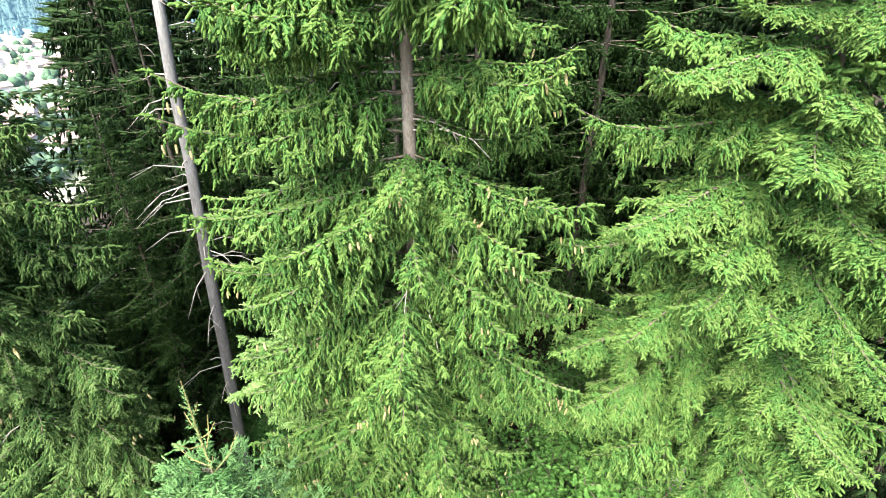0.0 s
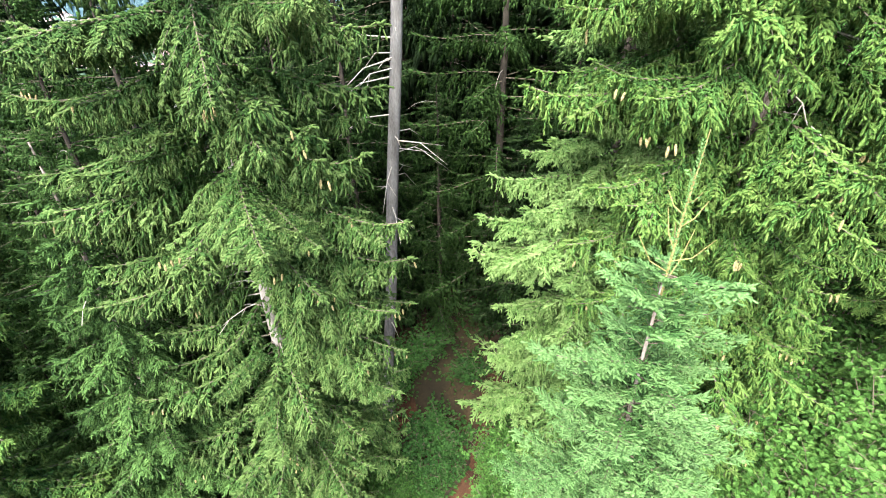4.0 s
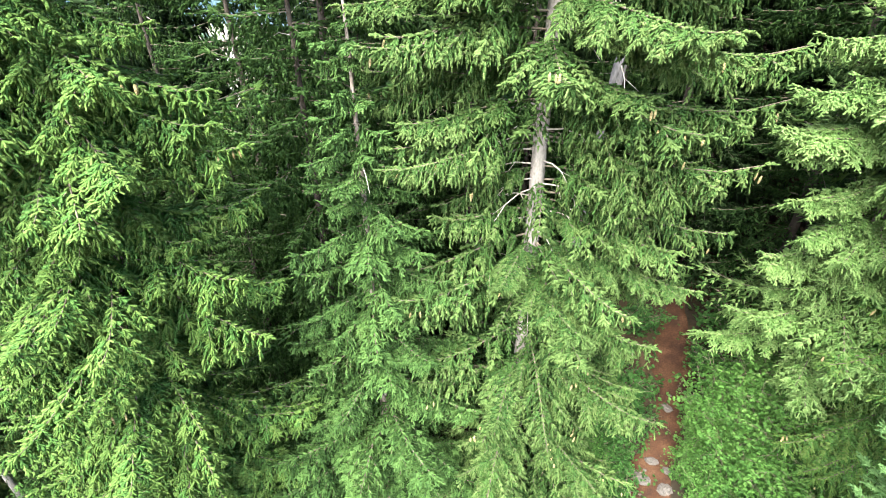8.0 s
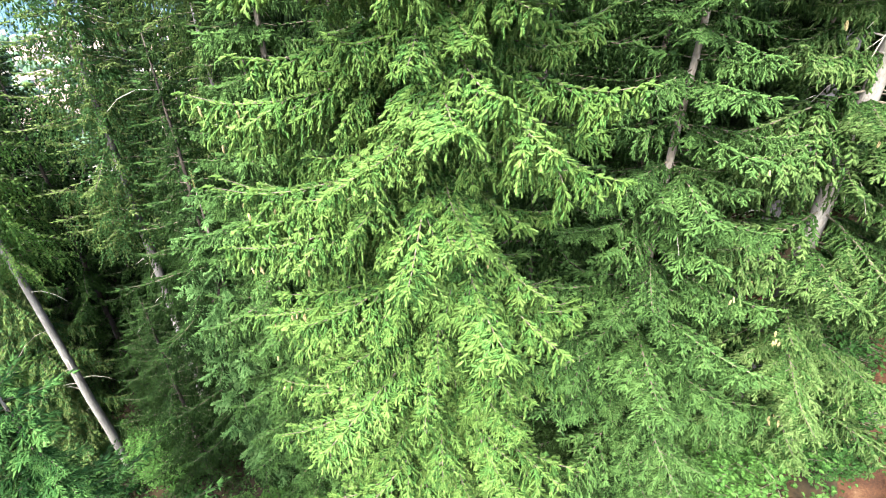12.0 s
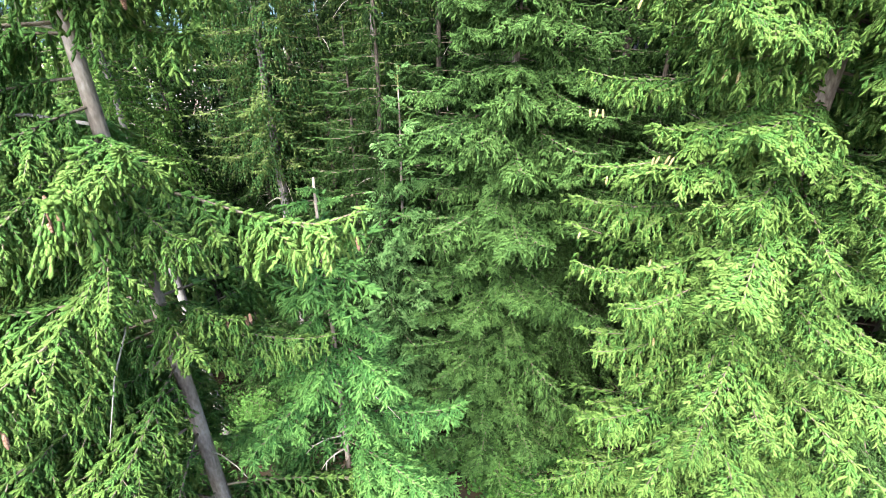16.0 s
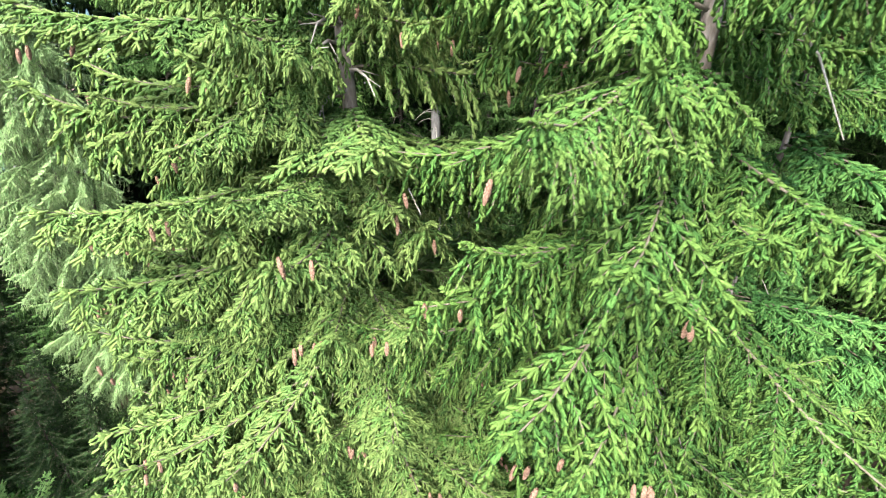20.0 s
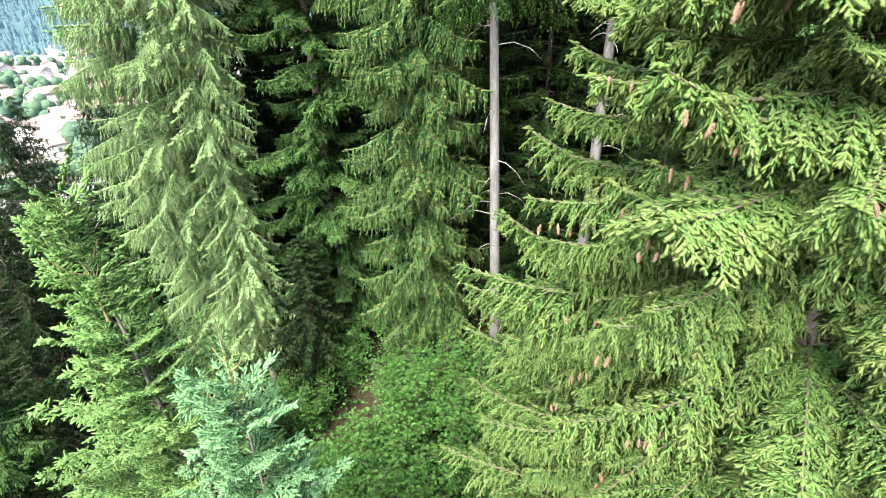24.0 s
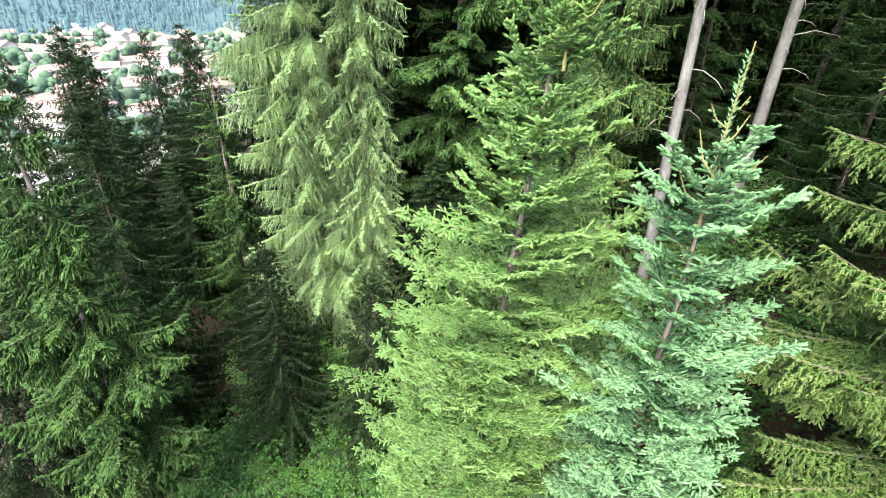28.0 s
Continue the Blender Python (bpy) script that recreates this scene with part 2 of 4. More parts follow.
            shoot(a, e, ln * size * rng.uniform(0.6, 1.3), fat * size, tip_mat if u > 0.5 else mat)


SIZE = (0.85, 1.05, 2.1, 3.2, 4.6)
FORM = {"weep": (0.14, 0.40, 0.24), "shelf": (0.10, 0.32, 0.20), "stiff": (0.30, 0.14, 0.12), "thin": (0.05, 0.30, 0.05), "veil": (0.10, 0.42, 0.26), "larch": (0.16, 0.34, 0.08), "comb": (0.10, 0.34, 0.28)}


def branch_mesh(kind, L, seed, lod, mats):
    """One bough along +x. kind: weep (hanging combs), shelf (flat layers), stiff (young, rising), thin (fine hanging strings)."""
    rng = random.Random(seed)
    b = Build()
    rise, sag, turn = FORM[kind]
    rise *= rng.uniform(0.6, 1.4)
    sag *= rng.uniform(0.85, 1.15)
    bend = rng.uniform(-0.14, 0.14)
    size = SIZE[lod]
    down = Vector((0, 0, -1))

    def axis(s):
        return Vector((L * s * (1 - 0.06 * s), L * bend * s * s, L * (rise * s - sag * s * s + turn * s ** 4)))

    n = 7 if lod < 2 else 4
    b.tube([axis(k / (n - 1)) for k in range(n)], [0.007 * L ** 0.8 * (1 - 0.85 * k / (n - 1)) + 0.002 for k in range(n)], 4 if lod < 2 else 3, 0, False)
    gap = {"weep": 0.072, "shelf": 0.066, "stiff": 0.075, "thin": 0.065, "comb": 0.068, "veil": 0.07, "larch": 0.06}[kind] * size
    lines = [(axis, L, 0.55, gap)]
    if L > 1.5 and lod < 2 and kind in ("comb", "weep", "shelf", "veil"):
        # a grown bough forks into side boughs, each with its own sprays
        lines = [(axis, L, 0.28, gap * 1.15)]
        forks = int(2.6 * L + 3)
        for k in range(forks):
            s0 = 0.16 + 0.66 * (k + rng.random() * 0.8) / forks
            at, way = axis(s0), (axis(s0 + 0.06) - axis(s0 - 0.06)).normalized()
            side = Vector((-way.y, way.x, 0)) * (1 if k % 2 else -1)
            ang = rng.uniform(0.5, 0.95)
            go = way * math.cos(ang) + side * math.sin(ang) + Vector((0, 0, rng.uniform(-0.08, 0.1)))
            ln = L * (0.36 * (1 - s0) + 0.07) * rng.uniform(0.75, 1.2)
            sg, up = sag * rng.uniform(0.7, 1.6), rng.uniform(0.0, 0.25)

            def fork(s, at=at, go=go, ln=ln, sg=sg, up=up, side=side):
                return at + go * (ln * s) - side * (0.12 * ln * s * s) + Vector((0, 0, ln * (up * s ** 4 - sg * s * s)))

            b.tube([fork(0), fork(0.5), fork(1)], [0.0042 * L ** 0.5, 0.003 * L ** 0.5, 0.002], 3, 0, False)
            lines.append((fork, ln, 0.24, gap))
    for line, span, widest, pace in lines:
        count = max(4, int(span * 0.9 / pace))
        for k in range(count):
            s = 0.10 + 0.90 * (k + rng.random() * 0.8) / count
            p = line(s)
            fwd = (line(min(1, s + 0.05)) - line(s - 0.05)).normalized()
            reach = span * (0.40 * (1 - s) ** 0.7 * min(1, 0.3 + s * 2.0)) + 0.08
            reach *= {"weep": 0.75, "shelf": 0.9, "stiff": 0.7, "thin": 0.35, "comb": 0.75, "veil": 0.55, "larch": 0.6}[kind] * rng.uniform(0.7, 1.25)
            reach = min(reach, widest)
            for side in (-1, 1):
                if rng.random() < 0.13:
                    continue
                lat = Vector((-fwd.y * side, fwd.x * side, 0))
                ang = rng.uniform(0.7, 1.15)
                drop = {"weep": 0.35, "shelf": 0.26, "stiff": -0.10, "thin": 0.6, "comb": 0.24, "veil": 0.45, "larch": 0.3}[kind] * rng.uniform(0.5, 1.5)
                d = (fwd * math.cos(ang) + lat * math.sin(ang) + down * drop).normalized()
                ln = reach * rng.uniform(0.45, 1.3)
                tipm = 2 if s > 0.45 or rng.random() < 0.5 else 1
                cur = {"weep": 0.45, "thin": 0.5, "veil": 0.5, "larch": 0.45, "shelf": 0.35, "stiff": 0.05, "comb": 0.34}[kind]
                b.twig(p, d, ln, size, 1, tipm, rng, cur, fat=0.0075 if kind == "larch" else 0.0108)
                hang = kind in ("weep", "thin", "comb", "veil", "larch")
                pitch = {"weep": 0.026, "thin": 0.04, "veil": 0.044, "larch": 0.055, "shelf": 0.034, "stiff": 0.045, "comb": 0.04}[kind] * size
                for j in range(max(1, int(ln / pitch))):
                    u = min(1.0, (j + rng.random()) * pitch / ln)
                    a = p + d * (ln * u) + down * (cur * ln * u * u)
                    o = Vector((-d.y, d.x, 0)) * (1 if j % 2 else -1)
                    if kind == "comb":
                        h = down * rng.uniform(0.5, 1.6) + d * rng.uniform(0.1, 0.7) + o * rng.uniform(0.0, 0.5)
                        b.twig(a, h, rng.uniform(0.05, 0.18) * size, size, 1, tipm, rng, 0.1, 0.027, 0.062, 0.0105, 0.5)
                    elif kind == "larch":
                        h = down + fwd * rng.uniform(-0.2, 0.4) + lat * rng.uniform(-0.3, 0.4) + d * 0.3
                        b.twig(a, h, rng.uniform(0.10, 0.26) * size, size, 1, tipm, rng, 0.05, 0.045, 0.075, 0.0055, 0.3)
                    elif hang:
                        h = down + fwd * rng.uniform(-0.05, 0.35) + lat * rng.uniform(-0.2, 0.3) + d * 0.3
                        tl = rng.uniform(0.06, 0.13) * size if kind == "weep" else rng.uniform(0.10, 0.26) * size if kind == "veil" else rng.uniform(0.16, 0.38) * size
                        b.twig(a, h, tl, size, 1, tipm if rng.random() < 0.7 else 1, rng, 0.05, 0.035, 0.055, 0.0112, 0.4)
                    else:
                        lift = rng.uniform(-1.0, 0.05) if kind == "shelf" else rng.uniform(-0.5, 0.4)
                        tl = min(0.2, ln * (1 - u) * rng.uniform(0.3, 0.6) + 0.06) if kind == "shelf" else rng.uniform(0.06, 0.12) * size
                        b.twig(a, d * 0.8 + o * 0.75 + Vector((0, 0, lift)), tl, size, 1, tipm, rng, 0.12, 0.03)
            for side in ((-1, -0.4, 0.4, 1) if lod < 2 else (-1, 0, 1)):
                b.twig(p, fwd + Vector((0, 0.6 * side + rng.uniform(-0.3, 0.3), rng.uniform(0.05, 0.4))), 0.09 * size, size, 1, 2 if s > 0.4 else 1, rng, 0.1)
    tip = axis(1.0)
    for o in (-0.6, 0.0, 0.6):
        b.twig(tip - Vector((0.06, 0, 0)), Vector((1, o + bend, 0.15 if kind != "thin" else -0.6)), (0.12 if o == 0 else 0.08) * size, size, 2, 2, rng, 0.05)
    return mesh("bough_" + kind, b.v, b.f, mats, b.i, smooth=True)


SUN = needles("spruce_needles_yellowish", (0.0366, 0.0805, 0.0205), (0.1018, 0.1945, 0.0486), (0.1713, 0.2687, 0.0747))
SUNTIP = needles("spruce_yellowish_tips", (0.0668, 0.1183, 0.0302), (0.1382, 0.2127, 0.0579), (0.2068, 0.2705, 0.0907))
# Spruce needles with the shade of the deep wood painted into them.
WOODSHADE = needles("spruce_needles_wood_shade", (0.0046, 0.0142, 0.0041), (0.0132, 0.0335, 0.0091), (0.0279, 0.0583, 0.0172))
WOODSHADETIP = needles("spruce_tips_wood_shade", (0.0091, 0.0228, 0.0061), (0.0203, 0.0467, 0.0122), (0.0406, 0.0761, 0.0228))
FROSTED = needles("pale_young_needles", (0.0436, 0.0974, 0.0234), (0.1119, 0.2145, 0.0557), (0.1725, 0.2871, 0.0887))
FROSTEDTIP = needles("pale_young_tips", (0.0738, 0.1469, 0.0389), (0.1481, 0.2494, 0.0760), (0.2047, 0.2982, 0.1091))
OLIVE = needles("olive_needles", (0.0168, 0.0442, 0.0103), (0.0452, 0.1057, 0.0243), (0.0884, 0.1729, 0.0416))
OLIVETIP = needles("olive_tips", (0.0403, 0.0792, 0.0201), (0.0854, 0.1500, 0.0405), (0.1525, 0.2184, 0.0750))
TEAL = needles("bluish_green_needles", (0.0171, 0.0623, 0.0161), (0.0503, 0.1507, 0.0362), (0.1005, 0.2361, 0.0623))
TEALTIP = needles("bluish_green_tips", (0.0370, 0.1082, 0.0264), (0.0924, 0.2178, 0.0528), (0.1650, 0.3168, 0.0898))
MINT = needles("minty_young_needles", (0.0486, 0.1137, 0.0299), (0.1213, 0.2504, 0.0698), (0.1872, 0.3352, 0.1088))
MINTTIP = needles("minty_young_tips", (0.0817, 0.1658, 0.0447), (0.1640, 0.2925, 0.0859), (0.2267, 0.3553, 0.1289))
SETS = {"mint": [TWIG, MINT, MINTTIP], "greyed": [TWIG, SAGE, MIDTIP], "deep": [TWIG, DEEP, DEEP], "teal": [TWIG, TEAL, TEALTIP], "olive": [TWIG, OLIVE, OLIVETIP], "shaded": [TWIG, WOODSHADE, DEEP], "frosted": [TWIG, FROSTED, FROSTEDTIP], "darkest": [TWIG, WOODSHADE, WOODSHADETIP], "sunny": [TWIG, SUN, SUNTIP], "green": [TWIG, GREEN, FRESH], "dark": [TWIG, DEEP, DEEPTIP], "mid": [TWIG, MID, MIDTIP], "sage": [TWIG, SAGE, SAGETIP], "blue": [TWIG, BLUE, BLUETIP], "pale": [TWIG, PALE, PALETIP]}
LIB = {}


def boughs(kind, lod, cls):
    """Variants of a bough of one size class, made once and shared by all tones."""
    key = (kind, lod, cls)
    if key not in LIB:
        L = (0.5, 1.05, 1.9, 3.3)[cls]
        LIB[key] = (L, [branch_mesh(kind, L, 100 * k + cls * 7 + lod + len(kind), lod, SETS["green"]) for k in range((3, 4, 4, 3)[cls] if lod < 2 else 3)])
    return LIB[key]


def toned(ob, tone):
    """Gives a bough the needles of its own tree."""
    for slot, m in zip(ob.material_slots, SETS[tone]):
        slot.link = "OBJECT"
        slot.material = m
    return ob


def ground_z(x, y):
    """The hillside: falls to the valley in -x, rises away from the path in +y; beyond the valley a mountain rises."""
    yy = 14 * math.tanh((y - 6.7) / 14)
    z = 4.3 + 0.45 * (x + 4.3) + 0.45 * yy
    if x > 6:
        z -= 0.25 * (x - 6)
    z += 0.25 * noise.noise((x * 0.25, y * 0.25, 0.0)) + 0.08 * noise.noise((x * 1.1, y * 1.1, 3.0))
    z = max(z, -46.0)
    far = math.hypot(x + 28, y)
    if x < -100 and far > 640:
        z += min(320.0, (far - 640) * 0.42) * (1 + 0.25 * noise.noise((x * 0.004, y * 0.004, 9.0)))
    return z


def trunk_mesh(h, r0, r1, seed, mat, lean=(0, 0), stubs=0, zs=(0.2, 0.95)):
    rng = random.Random(seed)
    b = Build()
    n = 14
    wob = [(rng.uniform(-1, 1) * 0.02, rng.uniform(-1, 1) * 0.02) for _ in range(n)]
    pts = [Vector((lean[0] * k / (n - 1) + wob[k][0], lean[1] * k / (n - 1) + wob[k][1], h * k / (n - 1) - (0.3 if k == 0 else 0))) for k in range(n)]
    rad = [r1 + (r0 - r1) * (1 - k / (n - 1)) ** 0.8 + (0.25 * r0 if k == 0 else 0) for k in range(n)]
    b.tube(pts, rad, 12, 0)
    for _ in range(stubs):
        u = rng.uniform(*zs)
        a = rng.uniform(0, 2 * math.pi)
        p = Vector((lean[0] * u, lean[1] * u, h * u))
        d = Vector((math.cos(a), math.sin(a), rng.uniform(-0.3, 0.25)))
        ln = rng.uniform(0.25, 1.3)
        b.tube([p, p + d * ln * 0.4 + Vector((0, 0, 0.05 * ln)), p + d * ln * 0.75 + Vector((0, 0, -0.08 * ln)), p + d * ln + Vector((0, 0, -0.3 * ln))], [0.011, 0.008, 0.006, 0.003], 4, 1)
    return mesh("trunk", b.v, b.f, [mat, DEADWOOD], b.i, smooth=True)


CONE_MESHES = {}


def cone_mesh(mat):
    if mat.name not in CONE_MESHES:
        b = Build()
        prof = [(0.14 * k / 14, (0.004 + 0.0155 * math.sin(math.pi * min(1, 0.08 + 0.9 * k / 14)) ** 0.7) * (1.1 if k % 2 else 0.88)) for k in range(15)]
        b.tube([Vector((0.001 * k, 0, -z)) for k, (z, r) in enumerate(prof)], [r for z, r in prof], 8, 0)
        CONE_MESHES[mat.name] = mesh("cone", b.v, b.f, [mat], b.i, smooth=True)
    return CONE_MESHES[mat.name]


def conifer(label, x, y, top, radius, spread, kind="weep", tone="green", near=0, zlow=None, seed=1, r0=0.14, gap=0.36, per=6,
            lean=(0, 0), bark=None, stubs=6, zhigh=None, cones=0, only=None, extra=(), leader=0.0, pitch=0.0, back=2, skew=(0, 0), inner=1, tier=0.15, power=0.9, tip=0.18, group="spruces on the slope"):
    """A whole conifer: trunk and separate boughs in whorls. radius: greatest bough length; spread: growth of it per metre below the top."""
    rng = random.Random(seed)
    z0 = ground_z(x, y)
    h = top - z0
    tree = tagged(new("spruce_tree"), label, "tree", group)
    tree.location = (x, y, z0)
    cut = 1 - 0.95 * leader / h
    part("trunk", trunk_mesh(h * cut, r0, 0.012, seed, bark or BARK, (lean[0] * cut, lean[1] * cut), stubs), tree)
    if leader:
        b = Build()
        c = Vector((lean[0], lean[1], 0))
        z1 = h - leader
        b.tube([c + Vector((0, 0, z1 - 0.2)), c + Vector((0, 0, z1 + leader * 0.5)), c + Vector((0.02, 0, h))], [0.013, 0.010, 0.004], 6, 0)
        for k in range(int(7 * leader)):
            a = k * 2.4 + seed
            u = (k + 0.5) / int(7 * leader)
            q = c + Vector((0, 0, z1 + leader * 0.78 * u))
            o = Vector((math.cos(a), math.sin(a), 0))
            ln = 0.27 * (1.15 - u) * leader ** 0.5
            b.tube([q, q + o * ln * 0.55 + Vector((0, 0, ln * 0.35)), q + o * ln + Vector((0, 0, ln * 1.15))], [0.007, 0.006, 0.003], 4, 0)
            for j in range(5):
                w = (j + 1) / 6
                b.finger(q + o * ln * w + Vector((0, 0, ln * w * w * 1.1)), o * 0.5 + Vector((-o.y, o.x, 0.7)) * (1 if j % 2 else -0.6) + Vector((0, 0, 0.5)), 0.055, 0.012, 1)
        for k in range(int(80 * leader)):
            a = k * 2.4
            b.finger(c + Vector((0, 0, z1 + 0.94 * k / 80)), Vector((math.cos(a), math.sin(a), 1.2)), 0.05, 0.009, 1)
        part("leader_shoot", mesh("leader_shoot", b.v, b.f, [SHOOT, SETS[tone][2]], b.i), tree, label="yellowish upright leading shoot")
    zl = (zlow if zlow is not None else z0 + 1.2) - z0
    zh = (zhigh if zhigh is not None else top) - z0
    z = h - 0.12
    lo, hi = zl, min(zh, h)
    jobs = []
    while z > lo:
        step = gap * rng.uniform(0.75, 1.25) * min(1.0, 0.45 + (h - z) * 0.35)
        if z <= hi:
            R = min(radius, tip + spread * (h - z) ** power)
            a0 = rng.uniform(0, 6.28)
            k_n = max(4, int(per * min(1, 0.6 + R * 0.4)))
            for k in range(k_n):
                az = a0 + 2 * math.pi * k / k_n + rng.uniform(-0.3, 0.3)
                if only and not only(math.degrees(az) % 360, z + z0, rng):
                    continue
                jobs.append((z + rng.uniform(-tier, tier), az, R * rng.uniform(0.58, 1.14) * (1 + skew[0] * math.cos(az) + skew[1] * math.sin(az)), pitch + rng.uniform(-13, 11) + (28 * math.exp(z - h) if leader else 0), False))
            for k in range(inner):
                jobs.append((z + rng.uniform(-0.25, 0.25), rng.uniform(0, 6.28), R * rng.uniform(0.4, 0.7), pitch, None))
        elif h - hi > 3:
            step *= 1.6
            a0 = rng.uniform(0, 6.28)
            for k in range(5):
                jobs.append((z, a0 + 1.257 * k, min(radius, 0.18 + spread * (h - z) ** 0.9), pitch, "high"))
        z -= step
    for ez, eaz, eL, ep in extra:
        jobs.append((ez - z0, radians(eaz), eL, ep, True))
    for z, az, L, pt, chosen in jobs:
        young = 1 - (h - z) / max(h, 1)
        toward = math.sin(az)
        lod = 3 if chosen == "high" else min(near + 1, 2) if chosen is None and near < 2 else near if chosen is None else near if toward < 0.35 or chosen else max(near, back)
        if lod > near and chosen is False and rng.random() < 0.72:
            continue
        cls = 0 if L < 0.75 else 1 if L < 1.5 else 2 if L < 2.7 or lod > 1 else 3
        form = kind if isinstance(kind, str) else rng.choice(kind)
        base, meshes = boughs(form, lod, cls)
        u = z / h
        m = Matrix.Translation((lean[0] * u, lean[1] * u, z)) @ Matrix.Rotation(az, 4, "Z") @ Matrix.Rotation(-radians(pt), 4, "Y") @ Matrix.Rotation(rng.uniform(-0.15, 0.15), 4, "X")
        sc = L / base
        bough = toned(part("bough", rng.choice(meshes), tree, m @ Matrix.Diagonal((sc, sc * rng.uniform(0.9, 1.1), sc * rng.uniform(0.85, 1.15), 1))), tone)
        if cones and lod < 2 and cls > 0 and toward < 0.3 and (chosen or rng.random() < cones):
            for _ in range(rng.randint(1, 4)):
                s = rng.choice((rng.uniform(0.86, 0.99), rng.uniform(0.6, 0.98))) * base
                lz = {"comb": 0.10 * s - 0.34 * s * s / base + 0.28 * s ** 4 / base ** 3, "weep": 0.10 * s - 0.42 * s * s / base + 0.22 * s ** 4 / base ** 3, "stiff": 0.16 * s}.get(form, -0.1 * s)
                c = part("cone", cone_mesh(PINKCONE if near == 0 else CONE), bough, Matrix.Translation((s * 0.95, rng.uniform(-0.09, 0.09), lz - 0.03)) @ Matrix.Rotation(rng.uniform(-0.25, 0.25), 4, "Y") @ Matrix.Rotation(rng.uniform(-0.25, 0.25), 4, "X") @ Matrix.Scale(0.78 / sc, 4), "pinkish brown hanging cone" if near == 0 else "hanging tan spruce cone")
    return tree


# ---- ground ----


def make_ground():
    xs = [-2200, -1700, -1300, -1000, -850, -700, -600, -520, -440, -360, -300, -240, -190, -150, -120, -95, -75] + [-60 + 1.2 * k for k in range(65)] + [20, 24, 30, 40, 60, 100, 180, 300, 600]
    ys = [-600, -300, -150, -80, -50, -35, -25, -18, -13, -9] + [-6 + 1.0 * k for k in range(27)] + [22, 24, 27, 31, 36, 44, 55, 70, 90, 120, 170, 230, 300, 380, 460, 540, 620, 720, 850, 1000, 1300, 1700, 2200]
    verts = [(x, y, ground_z(x, y)) for y in ys for x in xs]
    n = len(xs)
    faces = [(j * n + i, j * n + i + 1, (j + 1) * n + i + 1, (j + 1) * n + i) for j in range(len(ys) - 1) for i in range(n - 1)]
    # Past 620 m the ground also takes the haze-glowing forest material.
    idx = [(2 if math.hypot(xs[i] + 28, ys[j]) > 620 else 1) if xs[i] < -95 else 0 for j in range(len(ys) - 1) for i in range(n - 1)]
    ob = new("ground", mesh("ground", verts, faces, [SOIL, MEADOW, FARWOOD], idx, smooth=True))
    tagged(ob, "steep reddish-brown forest slope of needle litter and soil", "ground", kind="structure")


make_ground()

# ---- the nearest spruces, from the start of the path down the slope ----


def gaps(*holes):
    """Keeps boughs out of the places where a trunk shows: (azimuth from, to, height from, to, share left out)."""
    def keep(az, z, rng):
        return not any(a <= az <= b and lo <= z <= hi and rng.random() < share for a, b, lo, hi, share in holes)
    return keep


tree_a = conifer("tall bright green Norway spruce with tan cones", -0.45, 6.2, 26, 2.55, 0.48, ("comb", "weep"), near=1, zlow=7, zhigh=21.5, seed=3, r0=0.17, cones=0.6, stubs=26, pitch=-5, per=7, gap=0.44, skew=(-0.17, 0.1), only=gaps((235, 305, 18.2, 19.9, 1), (250, 290, 16.2, 17.0, 1)),
                 extra=[(18.9, 318, 2.3, 6), (17.9, 322, 2.1, -4), (17.3, 316, 2.2, -2), (18.7, 203, 3.0, 2), (17.5, 208, 3.0, 0), (17.9, 268, 1.9, 4), (15.6, 262, 2.3, 0), (19.6, 225, 2.5, 6), (16.4, 310, 2.2, -8), (16.4, 204, 2.9, 0), (15.4, 205, 2.9, -2), (14.6, 200, 3.0, -4), (13.7, 207, 3.0, -4), (12.8, 200, 3.1, -4), (11.9, 206, 3.0, -6), (17.4, 342, 2.6, -4), (16.7, 335, 2.8, -6), (15.9, 345, 2.7, -6), (15.2, 332, 2.9, -8), (14.5, 340, 2.8, -8)])
tree_c = conifer("green spruce standing beside the brown trail", -1.9, 7.3, 19.0, 2.3, 0.45, ("shelf", "comb"), "frosted", near=1, zlow=8.3, seed=9, r0=0.12, pitch=1, per=8, gap=0.38)
tree_b = conifer("broad light green Norway spruce at the slope's top", 4.9, 6.3, 25, 2.95, 0.46, ("shelf", "shelf", "comb"), near=1, zlow=12.0, zhigh=21.5, seed=5, r0=0.17, pitch=2, per=6, gap=0.44,
                 extra=[(19.2, 196, 3.2, 0), (18.4, 186, 3.4, -4), (17.7, 200, 3.5, -2), (17.0, 188, 3.6, -4), (16.3, 205, 3.4, -4), (15.6, 192, 3.6, -6), (14.9, 202, 3.5, -6), (14.2, 190, 3.6, -8)])
tree_d = conifer("young blue spruce with a yellowish leading shoot", -2.62, 3.45, 16.5, 1.6, 0.36, "stiff", "sage", near=0, zlow=7, zhigh=15.2, seed=7, r0=0.06, gap=0.25, inner=2, leader=1.5, pitch=4, stubs=0, per=6, back=1)
